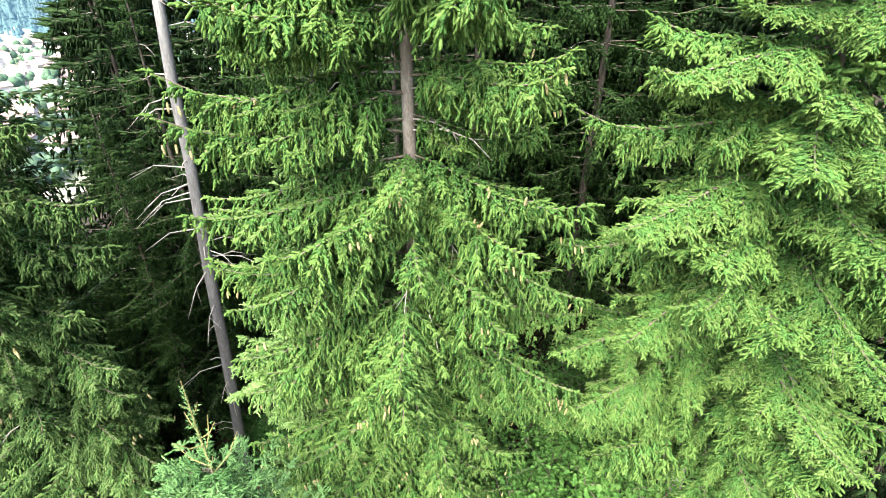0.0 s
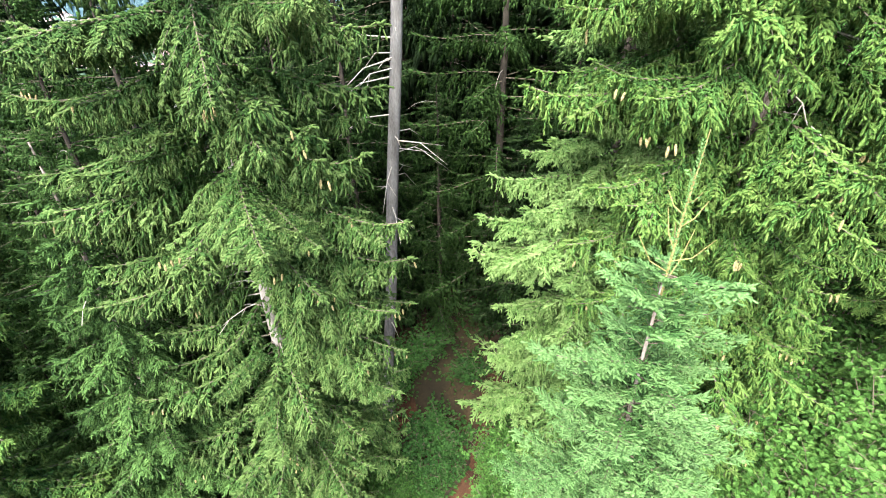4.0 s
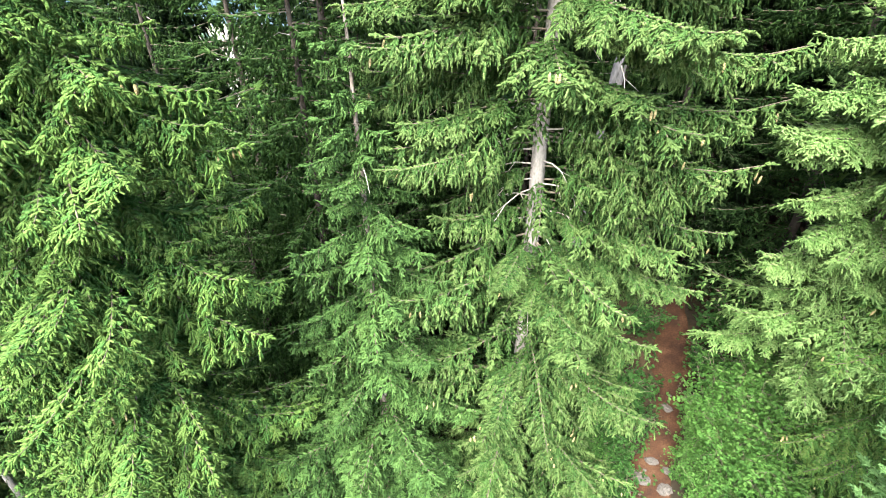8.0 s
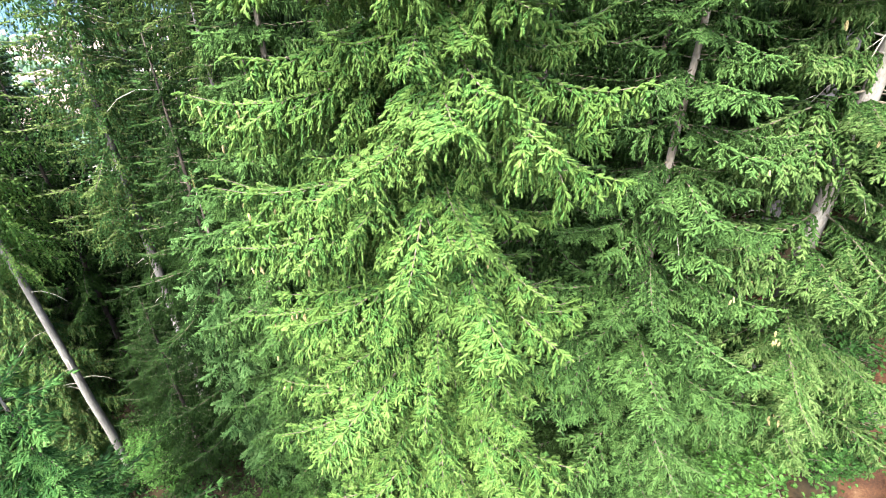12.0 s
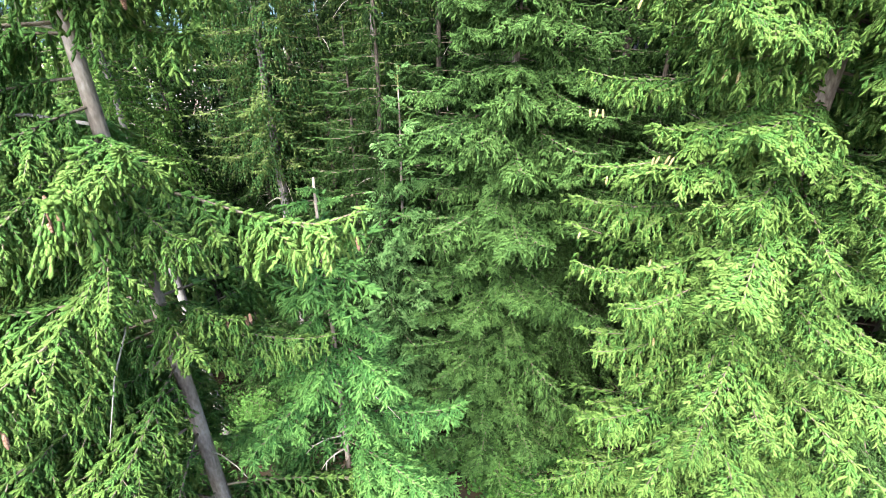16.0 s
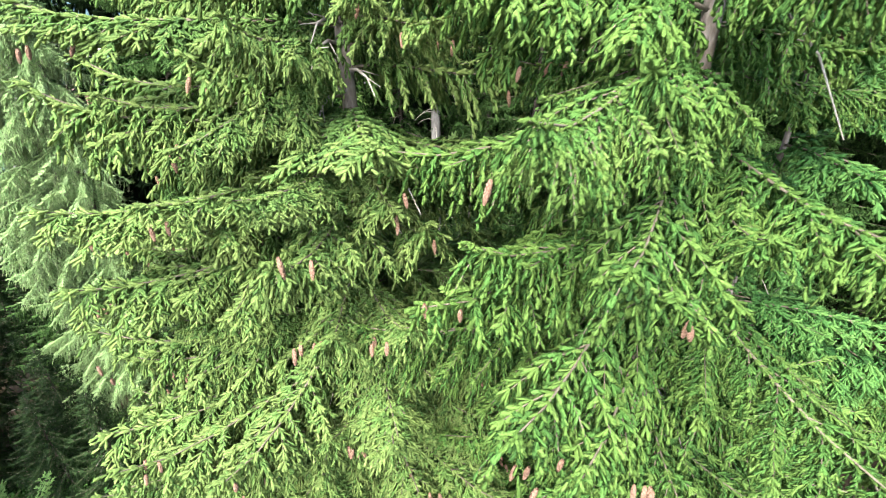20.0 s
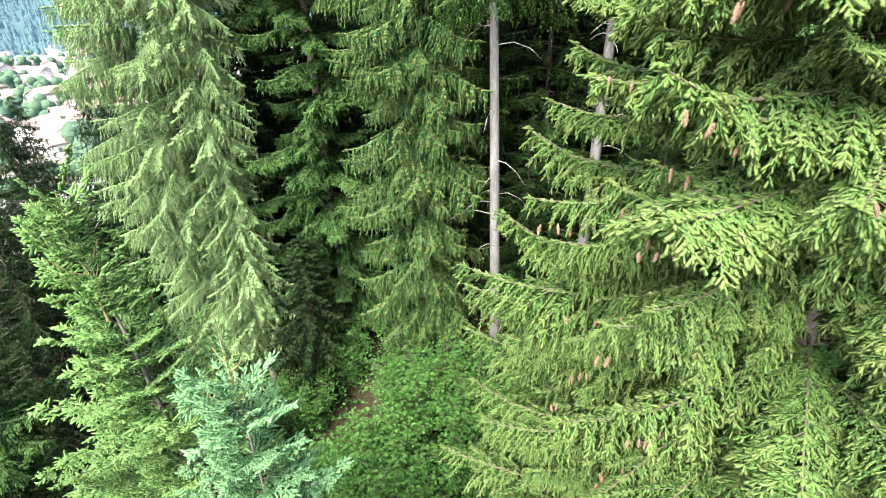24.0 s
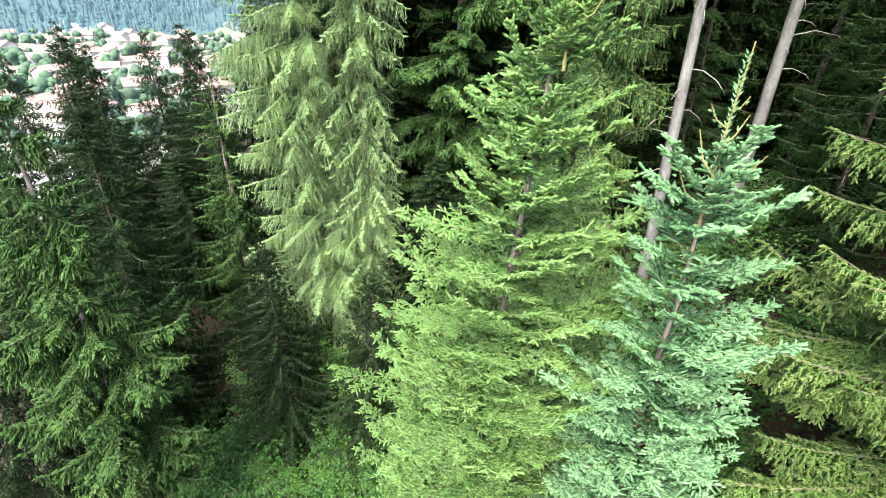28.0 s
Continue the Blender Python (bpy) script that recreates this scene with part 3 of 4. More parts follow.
tree_e = conifer("tall Norway spruce with a pale trunk and tan cones", -7.95, 6.85, 25, 2.7, 0.40, ("weep", "comb", "shelf"), "olive", near=1, zlow=5.0, zhigh=20.0, seed=11, r0=0.175, cones=0.5, stubs=26, bark=PALEBARK, pitch=-4, per=5, gap=0.48, only=gaps((215, 300, 11.6, 13.3, 1), (238, 298, 13.3, 14.4, 0.9), (205, 262, 9.9, 10.7, 0.9)),
                 extra=[(13.2, 322, 1.95, -6), (11.9, 333, 2.4, -4), (13.7, 322, 2.3, -6), (10.9, 303, 2.0, -6), (12.6, 203, 1.5, -2), (12.4, 348, 2.3, -4), (10.2, 330, 2.4, -6), (9.2, 318, 2.3, -6), (15.6, 318, 2.7, 2), (14.9, 310, 2.7, -6), (14.0, 312, 2.6, -10), (13.4, 192, 2.5, 0), (14.8, 200, 2.6, 2), (11.3, 300, 2.4, -6), (16.2, 178, 3.3, -4), (15.4, 186, 3.1, -6), (16.8, 190, 3.2, -2), (14.4, 176, 3.0, -6), (14.6, 336, 3.2, -2), (13.8, 342, 3.2, -4), (13.1, 334, 3.1, -4), (12.2, 342, 3.0, -6), (11.4, 334, 2.9, -6)])
tree_g = conifer("dense young dark green spruce with layered boughs", -10.7, 6.5, 15.4, 2.7, 0.33, ("shelf", "shelf", "comb"), "dark", near=1, zlow=2.5, seed=13, r0=0.12, pitch=0, per=6, gap=0.42)
tree_f = conifer("big Norway spruce with bright green hanging boughs", -14.05, 5.3, 22, 2.45, 0.34, ("comb", "comb", "weep", "shelf"), "green", near=1, zlow=1.5, zhigh=16.5, seed=17, r0=0.19, pitch=-11, only=gaps((236, 262, 9.3, 10.4, 0.9)), cones=0.06, per=8, gap=0.38, stubs=22, skew=(-0.08, 0),
                 extra=[(12.0, 196, 2.9, -4), (11.5, 182, 3.0, 0), (11.0, 204, 2.8, -6), (10.6, 190, 2.9, 0), (10.2, 213, 2.2, -6), (9.8, 180, 2.9, -2), (9.4, 200, 2.3, -4), (9.0, 188, 2.9, 0), (8.6, 210, 2.0, -6), (8.2, 184, 2.8, -2), (7.8, 196, 2.2, -4), (7.3, 186, 2.8, 0), (6.8, 204, 2.1, -6)])
tree_n = conifer("slender young spruce with thin dark trunk", -19.72, 3.8, 9.0, 1.8, 0.5, "shelf", "teal", near=1, zlow=0.0, seed=19, r0=0.07, pitch=4, per=6, gap=0.36, only=gaps((240, 300, 4.3, 6.9, 0.9)))
tree_l = conifer("dense dark green spruce standing further in", -17.3, 8.6, 15.5, 2.3, 0.36, ("shelf", "comb"), "dark", near=1, zlow=0.0, zhigh=14, seed=23, r0=0.14, gap=0.38, per=7, stubs=4)
tree_s = conifer("slim grey-green young spruce before darker trees", -19.5, 9.0, 9.4, 1.15, 0.3, "shelf", "sage", near=1, zlow=-0.5, seed=61, r0=0.07, gap=0.32, leader=0.4, pitch=8, stubs=0)
tree_o = conifer("Norway spruce with long sagging boughs and cones", -21.05, 2.95, 15, 2.4, 0.45, ("veil", "veil", "comb"), "green", near=0, zlow=-1, zhigh=12.0, seed=29, r0=0.14, cones=0.25, pitch=2, gap=0.44, per=6, only=gaps((282, 348, 4.8, 10.6, 0.88)),
                 extra=[(7.9, 231, 2.75, 0), (9.0, 195, 2.5, 0), (7.1, 250, 2.2, -4), (8.6, 270, 2.0, -4), (6.5, 237, 2.6, -4), (7.6, 205, 2.4, -6)])
tree_p = conifer("Norway spruce with pinkish brown cones and curved boughs", -23.6, 3.3, 13, 3.3, 0.345, ("comb", "comb", "weep", "shelf"), "sunny", near=0, zlow=-3, zhigh=10.5, seed=31, r0=0.14, stubs=24, cones=0.6, pitch=3, gap=0.44, per=8, back=1, inner=2, skew=(-0.1, 0.12), tier=0.2, only=gaps((285, 325, 6.4, 8.9, 0.6)),
                 extra=[(8.0, 204, 2.2, 4), (7.3, 201, 2.3, 4), (6.75, 205, 2.35, 2), (6.2, 207, 2.35, 2), (5.4, 205, 2.5, 0), (4.7, 202, 2.6, 0), (4.0, 204, 2.7, 0), (5.1, 158, 2.9, 2), (4.4, 150, 3.2, 2), (3.7, 141, 3.5, -6), (3.3, 158, 3.4, 5), (3.0, 172, 2.6, -10), (2.7, 150, 3.9, 0), (2.5, 196, 2.7, -12), (2.2, 163, 3.2, 6), (2.0, 140, 3.6, -8), (1.7, 152, 3.9, 2),
                        (1.4, 178, 2.9, -12), (1.2, 136, 3.4, -4), (0.9, 160, 3.7, 4), (0.6, 200, 2.8, -10), (0.3, 146, 4.0, -6), (0.0, 170, 3.2, 2), (-0.4, 153, 3.9, -4), (-0.8, 188, 3.0, -12), (-1.2, 162, 3.6, 0), (2.9, 205, 2.5, -6), (1.8, 208, 2.8, -8), (-0.2, 206, 3.2, -8), (7.65, 180, 2.3, -4), (7.0, 170, 2.5, -6), (6.45, 185, 2.4, -8), (5.8, 175, 2.6, -8), (5.2, 190, 2.6, -10), (4.5, 172, 2.8, -10), (3.9, 185, 2.8, -12), (3.4, 170, 3.0, -12)])
tree_t = conifer("slim young spruce with stiff light green boughs", -31.08, 4.75, 4.75, 1.8, 0.15, "stiff", "mint", near=0, zlow=-5.5, zhigh=4.6, seed=37, r0=0.07, gap=0.25, leader=1.1, pitch=14, stubs=0, per=10, back=1, lean=(0.7, -1.75), power=1.4, tip=0.38)
tree_u = conifer("small blue spruce with a long yellow leading shoot", -29.25, 2.78, 3.68, 1.0, 0.29, "stiff", "blue", near=0, zlow=-3, zhigh=2.75, seed=41, r0=0.05, gap=0.2, inner=3, leader=1.2, pitch=10, stubs=0, per=6, back=1, tip=0.28)
tree_v = conifer("dark green spruce with arching frond-like boughs", -38.4, 7.0, 2.6, 2.1, 0.45, "comb", "dark", near=1, zlow=-7, seed=43, r0=0.13, pitch=6, per=5)


def dead_branches(tree, count, low, high, az0, az1, reach, seed):
    """Bare grey branches on a trunk, drooping, with a few side twigs; heights are of the world."""
    r = random.Random(seed)
    z0 = tree.location.z
    for k in range(count):
        z = low + (high - low) * (k + r.random()) / count - z0
        a = radians(r.uniform(az0, az1))
        d = Vector((math.cos(a), math.sin(a), r.uniform(-0.15, 0.2)))
        ln = reach * r.uniform(0.6, 1.1)
        p = Vector((0, 0, z)) + d * 0.06
        pts = [p, p + d * ln * 0.4 + Vector((0, 0, 0.03 * ln)), p + d * ln * 0.75 - Vector((0, 0, 0.06 * ln)), p + d * ln - Vector((0, 0, 0.28 * ln))]
        b = Build()
        b.tube(pts, [0.016, 0.012, 0.008, 0.003], 5, 0)
        for q in (pts[1], pts[2]):
            side = Vector((-d.y, d.x, 0)) * r.choice((-1, 1))
            e = q + (d * 0.6 + side * r.uniform(0.3, 0.8) + Vector((0, 0, r.uniform(-0.7, 0.1)))) * ln * 0.3
            b.tube([q, e], [0.006, 0.002], 4, 0)
        part("dead_branch", mesh("dead_branch", b.v, b.f, [DEADWOOD], b.i, True), tree, label="dead grey leafless branch")


dead_branches(tree_e, 9, 11.7, 13.7, 150, 225, 0.9, 71)
dead_branches(tree_e, 4, 11.8, 13.4, 300, 350, 0.8, 72)
dead_branches(tree_a, 6, 16.0, 19.5, 190, 340, 1.1, 73)
dead_branches(tree_o, 3, 9.3, 9.8, 196, 225, 0.9, 74)
dead_branches(tree_p, 9, 6.4, 8.2, 180, 350, 0.7, 75)
dead_branches(tree_n, 5, 4.4, 6.4, 200, 340, 0.6, 76)

# ---- bare trunks and weeping spruces further in ----


def bare(label, x, y, top, r0, lean, seed, stubs=26):
    z0 = ground_z(x, y)
    tree = tagged(new("bare_spruce_trunk"), label, "tree", "bare trunks in the forest")
    tree.location = (x, y, z0)
    h = top - z0
    part("trunk", trunk_mesh(h, r0, r0 * 0.45, seed, GREYBARK, lean, 0), tree)
    r = random.Random(seed)
    for _ in range(stubs):
        u = r.uniform(0.1, 0.92)
        a = r.uniform(0, 2 * math.pi)
        ln = r.uniform(0.25, 1.4)
        b = Build()
        d = Vector((math.cos(a), math.sin(a), r.uniform(-0.35, 0.2)))
        p = Vector((lean[0] * u, lean[1] * u, h * u)) + d * r0 * 0.3
        q = d * ln + Vector((0, 0, -0.3 * ln))
        b.tube([p, p + d * ln * 0.5, p + q], [0.018, 0.011, 0.004], 4, 0)
        if ln > 0.7:
            e = p + d * ln * 0.5
            b.tube([e, e + d * ln * 0.3 + Vector((-d.y, d.x, -0.4)) * ln * 0.25], [0.008, 0.003], 3, 0)
        part("dead_branch", mesh("dead_branch", b.v, b.f, [DEADWOOD], b.i, True), tree, label="dead grey leafless branch")
    return tree


bare("straight pale grey bare trunk with dead branches", -6.62, 10.15, 24, 0.17, (1.62, 0), 51, 46)
conifer("tall weeping spruce with bare pale lower trunk", -25.95, 10.5, 16, 1.9, 0.3, "thin", "green", near=2, zlow=6.0, lean=(-0.6, 0), seed=59, r0=0.15, bark=GREYBARK, stubs=30, gap=0.5)
conifer("tall weeping spruce with bare grey lower trunk", -23.3, 12.0, 18, 2.0, 0.25, "veil", "greyed", near=2, zlow=6.5, seed=55, r0=0.165, bark=GREYBARK, stubs=36, gap=0.4, per=8)
conifer("thin weeping spruce with a grey trunk", -20.6, 13.0, 20, 1.8, 0.25, "thin", "mid", near=2, zlow=1, seed=57, r0=0.15, bark=GREYBARK, stubs=18, gap=0.5)
conifer("weeping spruce with long hanging strings of foliage", -28.0, 11.4, 14, 2.05, 0.35, "veil", "greyed", near=1, zlow=-3, zhigh=9, seed=63, r0=0.14, gap=0.42, per=7, pitch=-6)
conifer("tall pale yellow-green weeping conifer", -35.0, 12.9, 14, 2.5, 0.4, "larch", "pale", near=1, zlow=-6, zhigh=9, seed=65, r0=0.18, gap=0.36, per=8, pitch=4, stubs=20)
conifer("slender pale yellow-green weeping conifer", -33.5, 12.1, 12, 1.35, 0.3, "larch", "pale", near=1, zlow=-4, zhigh=9, seed=66, r0=0.12, gap=0.3, per=7, pitch=-14, stubs=10)
conifer("dark green spruce with short dense boughs", -31.0, 13.5, 14, 2.4, 0.35, ("shelf", "comb"), "dark", near=1, gap=0.5, zlow=-5, zhigh=9, seed=67, r0=0.17)
conifer("young dark spruce with drooping boughs", -38.6, 14.5, 1.6, 1.8, 0.34, "weep", "dark", near=2, zlow=-8, seed=69, r0=0.12)

# ---- the wood behind: nearer trees with single boughs, farther ones with one joined crown ----
rng = random.Random(5)
FILL = [(-12.2, 11.2, 22), (-25.0, 12.2, 2.5), (-4.9, 12.6, 15), (-7.3, 12.4, 20), (-24.4, 13.6, 10.5), (-22.4, 9.8, 5.5), (-26.9, 13.4, 12), (-20.9, 10.8, 10), (-21.9, 12.4, 10.5), (-18.8, 11.2, 14), (-1.0, 10.2, 22), (-8.9, 12.2, 17), (-3.2, 12.6, 25), (0.8, 12.0, 26), (3.6, 11.4, 26), (-11.6, 12.0, 15.5), (-14.4, 11.6, 19), (-17.0, 12.6, 18), (-20.0, 9.6, 12)]


def crown_mesh(height, radius, seed, tone, lod=4, per=5, gap=1.1, kind="weep"):
    """A joined crown for trees that stay far off."""
    r = random.Random(seed)
    v, f, idx = [], [], []
    z = height - 0.1
    while z > 1.2:
        R = min(radius, 0.2 + 0.33 * (height - z))
        a0 = r.uniform(0, 6)
        for k in range(per + 2):
            L = R * r.uniform(0.75, 1.1) * (1 if k < per else 0.5)
            cls = 0 if L < 0.75 else 1 if L < 1.5 else 2
            base, ms = boughs(kind, lod, cls)
            me = r.choice(ms)
            m = Matrix.Translation((0, 0, z + r.uniform(-0.2, 0.2) - (0.3 if k >= per else 0))) @ Matrix.Rotation(a0 + k * 6.283 / per + r.uniform(-0.25, 0.25), 4, "Z") @ Matrix.Scale(L / base, 4)
            co = np.empty(len(me.vertices) * 3)
            me.vertices.foreach_get("co", co)
            mat = np.array(m)
            co = co.reshape(-1, 3) @ mat[:3, :3].T + mat[:3, 3]
            n = len(v)
            v.extend(co.tolist())
            f.extend(tuple(n + q for q in p.vertices) for p in me.polygons)
            idx.extend(p.material_index for p in me.polygons)
        z -= gap * min(1, 0.35 + 0.2 * (height - z))
    return mesh("crown", v, f, SETS[tone], idx, True)


# The shade between far trees is put into the 'darkest' needle tone.
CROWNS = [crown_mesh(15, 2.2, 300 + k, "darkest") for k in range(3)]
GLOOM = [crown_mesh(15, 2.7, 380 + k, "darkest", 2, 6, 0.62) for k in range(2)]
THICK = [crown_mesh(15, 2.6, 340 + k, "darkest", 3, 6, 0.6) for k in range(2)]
# 'deep' leaves out the lighter tips, painting the wood's inside darker.
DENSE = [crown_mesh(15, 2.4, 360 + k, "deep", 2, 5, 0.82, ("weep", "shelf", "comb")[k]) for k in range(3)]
# Far trunks use the bark that is darkened for shade.
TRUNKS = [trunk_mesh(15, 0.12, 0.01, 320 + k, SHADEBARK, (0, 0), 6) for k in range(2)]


def far_tree(x, y, top, k, crowns=CROWNS):
    z0 = ground_z(x, y)
    sc = max(0.4, (top - z0) / 15)
    tree = tagged(new("spruce_tree"), "green spruce deep in the wood, coloured dark as in shade", "tree", "dark spruces of the wood")
    tree.matrix_basis = Matrix.Translation((x, y, z0)) @ Matrix.Rotation(k * 2.4, 4, "Z")
    sx = sc ** 0.6
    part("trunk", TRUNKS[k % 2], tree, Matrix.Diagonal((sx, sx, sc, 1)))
    part("crown", crowns[k % len(crowns)], tree, Matrix.Diagonal((sx, sx, sc, 1)))


for k, (x, y, top) in enumerate(FILL):
    far_tree(x, y, top, k, DENSE)
BRIGHT = [crown_mesh(15, 2.5, 390, "dark", 2, 6, 0.65, "comb")]
for k, (x, y, top) in enumerate([(-12.2, 9.0, 18), (-14.2, 9.6, 12.5), (-15.5, 8.9, 9.5)]):
    far_tree(x, y, top, k, BRIGHT)
VIEWS = ((0.0, 0.813), (-3.5, 0.742), (-14.1, 0.846), (-12.9, 0.83))  # gaps between the trunks towards the valley: x = a - b y
FAR = [(7.5, 10.5, 26), (8.2, 5.8, 25), (-28.0, 15.6, 9.5), (-24.8, 15.4, 10), (-21.8, 16.2, 15), (-34.0, 17.0, 10), (-1.2, 16.0, 28), (-6.0, 16.0, 26), (-10.5, 16.2, 23), (-15.5, 16.2, 17),
       (2.4, 15.2, 28), (5.6, 14.6, 28), (-18.6, 15.4, 19), (-31.2, 17.4, 12)]
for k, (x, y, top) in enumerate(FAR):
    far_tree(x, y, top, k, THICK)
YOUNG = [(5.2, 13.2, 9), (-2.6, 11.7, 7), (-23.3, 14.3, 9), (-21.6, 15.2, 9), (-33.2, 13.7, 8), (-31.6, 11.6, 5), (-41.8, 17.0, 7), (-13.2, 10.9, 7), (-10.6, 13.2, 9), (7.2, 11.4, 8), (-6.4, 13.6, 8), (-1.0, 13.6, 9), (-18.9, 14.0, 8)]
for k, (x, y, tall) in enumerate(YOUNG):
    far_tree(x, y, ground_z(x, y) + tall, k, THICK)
LOWER = [(-41.5, 12.5, 1.5), (-33.0, 8.8, -2.2), (-35.6, 9.4, -3.0), (-41.0, 18.5, 2.6), (-44.5, 17.6, 2.2), (-43.5, 22.5, 2.6), (-47.5, 20.5, 2.6), (-46.5, 14.5, -0.5), (-37.0, 20, 5), (-42.5, 8.0, -3.0), (-50.5, 17.0, 0.5), (-47.0, 25.5, 2.0), (-44.0, 11.2, -2.0),
         (-40.0, 10.4, -2.6), (-52.0, 22.5, 1.0), (-36.4, 11.0, -2.6), (-40.5, 23.5, 4.0), (-53.0, 28.0, 1.5)]
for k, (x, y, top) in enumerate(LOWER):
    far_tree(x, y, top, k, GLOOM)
k = 40
for y in (16.0, 19.0, 22.5, 26.5):
    for i in range(20):
        x = 11 - 2.45 * i + rng.uniform(-0.8, 0.8) + (1.2 if 18 < y < 20 else 0)
        if x < (-37 if y < 21 else -33) or x > (12 if y < 21 else -1 if y < 24 else -9):
            continue
        yy = y + rng.uniform(-1.2, 1.2)
        if any(abs(x - a + b * yy) < 1.5 for a, b in VIEWS):
            continue
        if any(math.hypot(x - fx, yy - fy) < 1.5 for fx, fy, _ in FAR + FILL):
            continue
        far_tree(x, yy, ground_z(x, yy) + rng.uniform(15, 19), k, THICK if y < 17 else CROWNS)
        k += 1

# ---- undergrowth ----


def leaf(v, f, c, r, ln=(0.07, 0.12)):
    a = r.uniform(0, 6.28)
    d = Vector((math.cos(a), math.sin(a), r.uniform(-0.6, 0.2))).normalized()
    s = d.cross(Vector((r.uniform(-0.4, 0.4), r.uniform(-0.4, 0.4), 1))).normalized()
    ln = r.uniform(*ln)
    w = ln * r.uniform(0.36, 0.46)
    n = len(v)
    fold = Vector((0, 0, w * 0.4))
    v.extend((c, c + d * ln * 0.3 + s * w * 0.8 + fold, c + d * ln * 0.75 + s * w * 0.8 + fold, c + d * ln, c + d * ln * 0.75 - s * w * 0.8 + fold, c + d * ln * 0.3 - s * w * 0.8 + fold))
    f.extend(((n, n + 1, n + 2, n + 3), (n, n + 3, n + 4, n + 5)))


def shrub_mesh(seed, tall, wide, stems, leaves, green=LEAF):
    """Arching stems with leaves in flat sprays round their outer ends."""
    r = random.Random(seed)
    b = Build()
    v, f = [], []
    ends = []
    for k in range(stems):
        a = k * 2.4 + r.uniform(-0.5, 0.5)
        o = Vector((math.cos(a), math.sin(a), 0)) * wide * r.uniform(0.15, 1.0)
        top = tall * r.uniform(0.6, 1.0)
        p = [Vector((o.x * 0.08, o.y * 0.08, 0)), Vector((o.x * 0.45, o.y * 0.45, top * 0.65)), Vector((o.x, o.y, top))]
        b.tube(p, [0.018, 0.012, 0.004], 3, 0, False)
        for j in range(7):
            u = r.uniform(0.15, 1.0)
            q = p[0].lerp(p[1], u * 1.6) if u < 0.6 else p[1].lerp(p[2], (u - 0.6) / 0.4)
            w = r.uniform(0, 6.28)
            e = q + Vector((math.cos(w), math.sin(w), r.uniform(-0.1, 0.4))) * r.uniform(0.2, 0.55)
            b.tube([q, e], [0.006, 0.003], 3, 0, False)
            ends.append((q, e))
        ends.append((p[1], p[2]))
    for k in range(leaves):
        q, e = ends[k % len(ends)]
        c = q.lerp(e, r.uniform(0.2, 1.1)) + Vector((r.gauss(0, 0.11), r.gauss(0, 0.11), r.gauss(0, 0.05)))
        leaf(v, f, c, r)
    return mesh("stem_clump", b.v, b.f, [TWIG], b.i), mesh("leaves", v, f, [green])


# Low shrubs wear the leaf copy darkened for shade.
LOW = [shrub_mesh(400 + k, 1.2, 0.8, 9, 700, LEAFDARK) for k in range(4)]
TALL = [shrub_mesh(420 + k, 3.0, 1.2, 15, 1700) for k in range(5)]


def bush(x, y, sc, k, kinds, label):
    ob = tagged(new("bush"), label, "bush", "shrubs under the trees")
    ob.matrix_basis = Matrix.Translation((x, y, ground_z(x, y) - 0.05)) @ Matrix.Rotation(k * 1.7, 4, "Z") @ Matrix.Diagonal((sc, sc, sc, 1))
    stems, leaves = kinds[k % len(kinds)]
    part("stem", stems, ob)
    part("leaves", leaves, ob)


PATCHES = ((-6.3, 10.2, 0.55), (-18.5, 9.2, 0.5))  # bare reddish soil between the trunks


def trail_x(y):
    return -3.7 + 0.38 * (y - 8.3) - 0.3 * max(0.0, 8.3 - y) + 0.5 * max(0.0, y - 10.9) - 0.25 * math.exp(-(y - 10.5) ** 2)


def on_path(x, y, half=0.5):
    """The brown trail and the open soil at the bare trunk's foot."""
    return (abs(x - trail_x(y)) < half and 3 < y < 12.6) or any(math.hypot(x - px, y - py) < pr + half - 0.5 for px, py, pr in PATCHES)


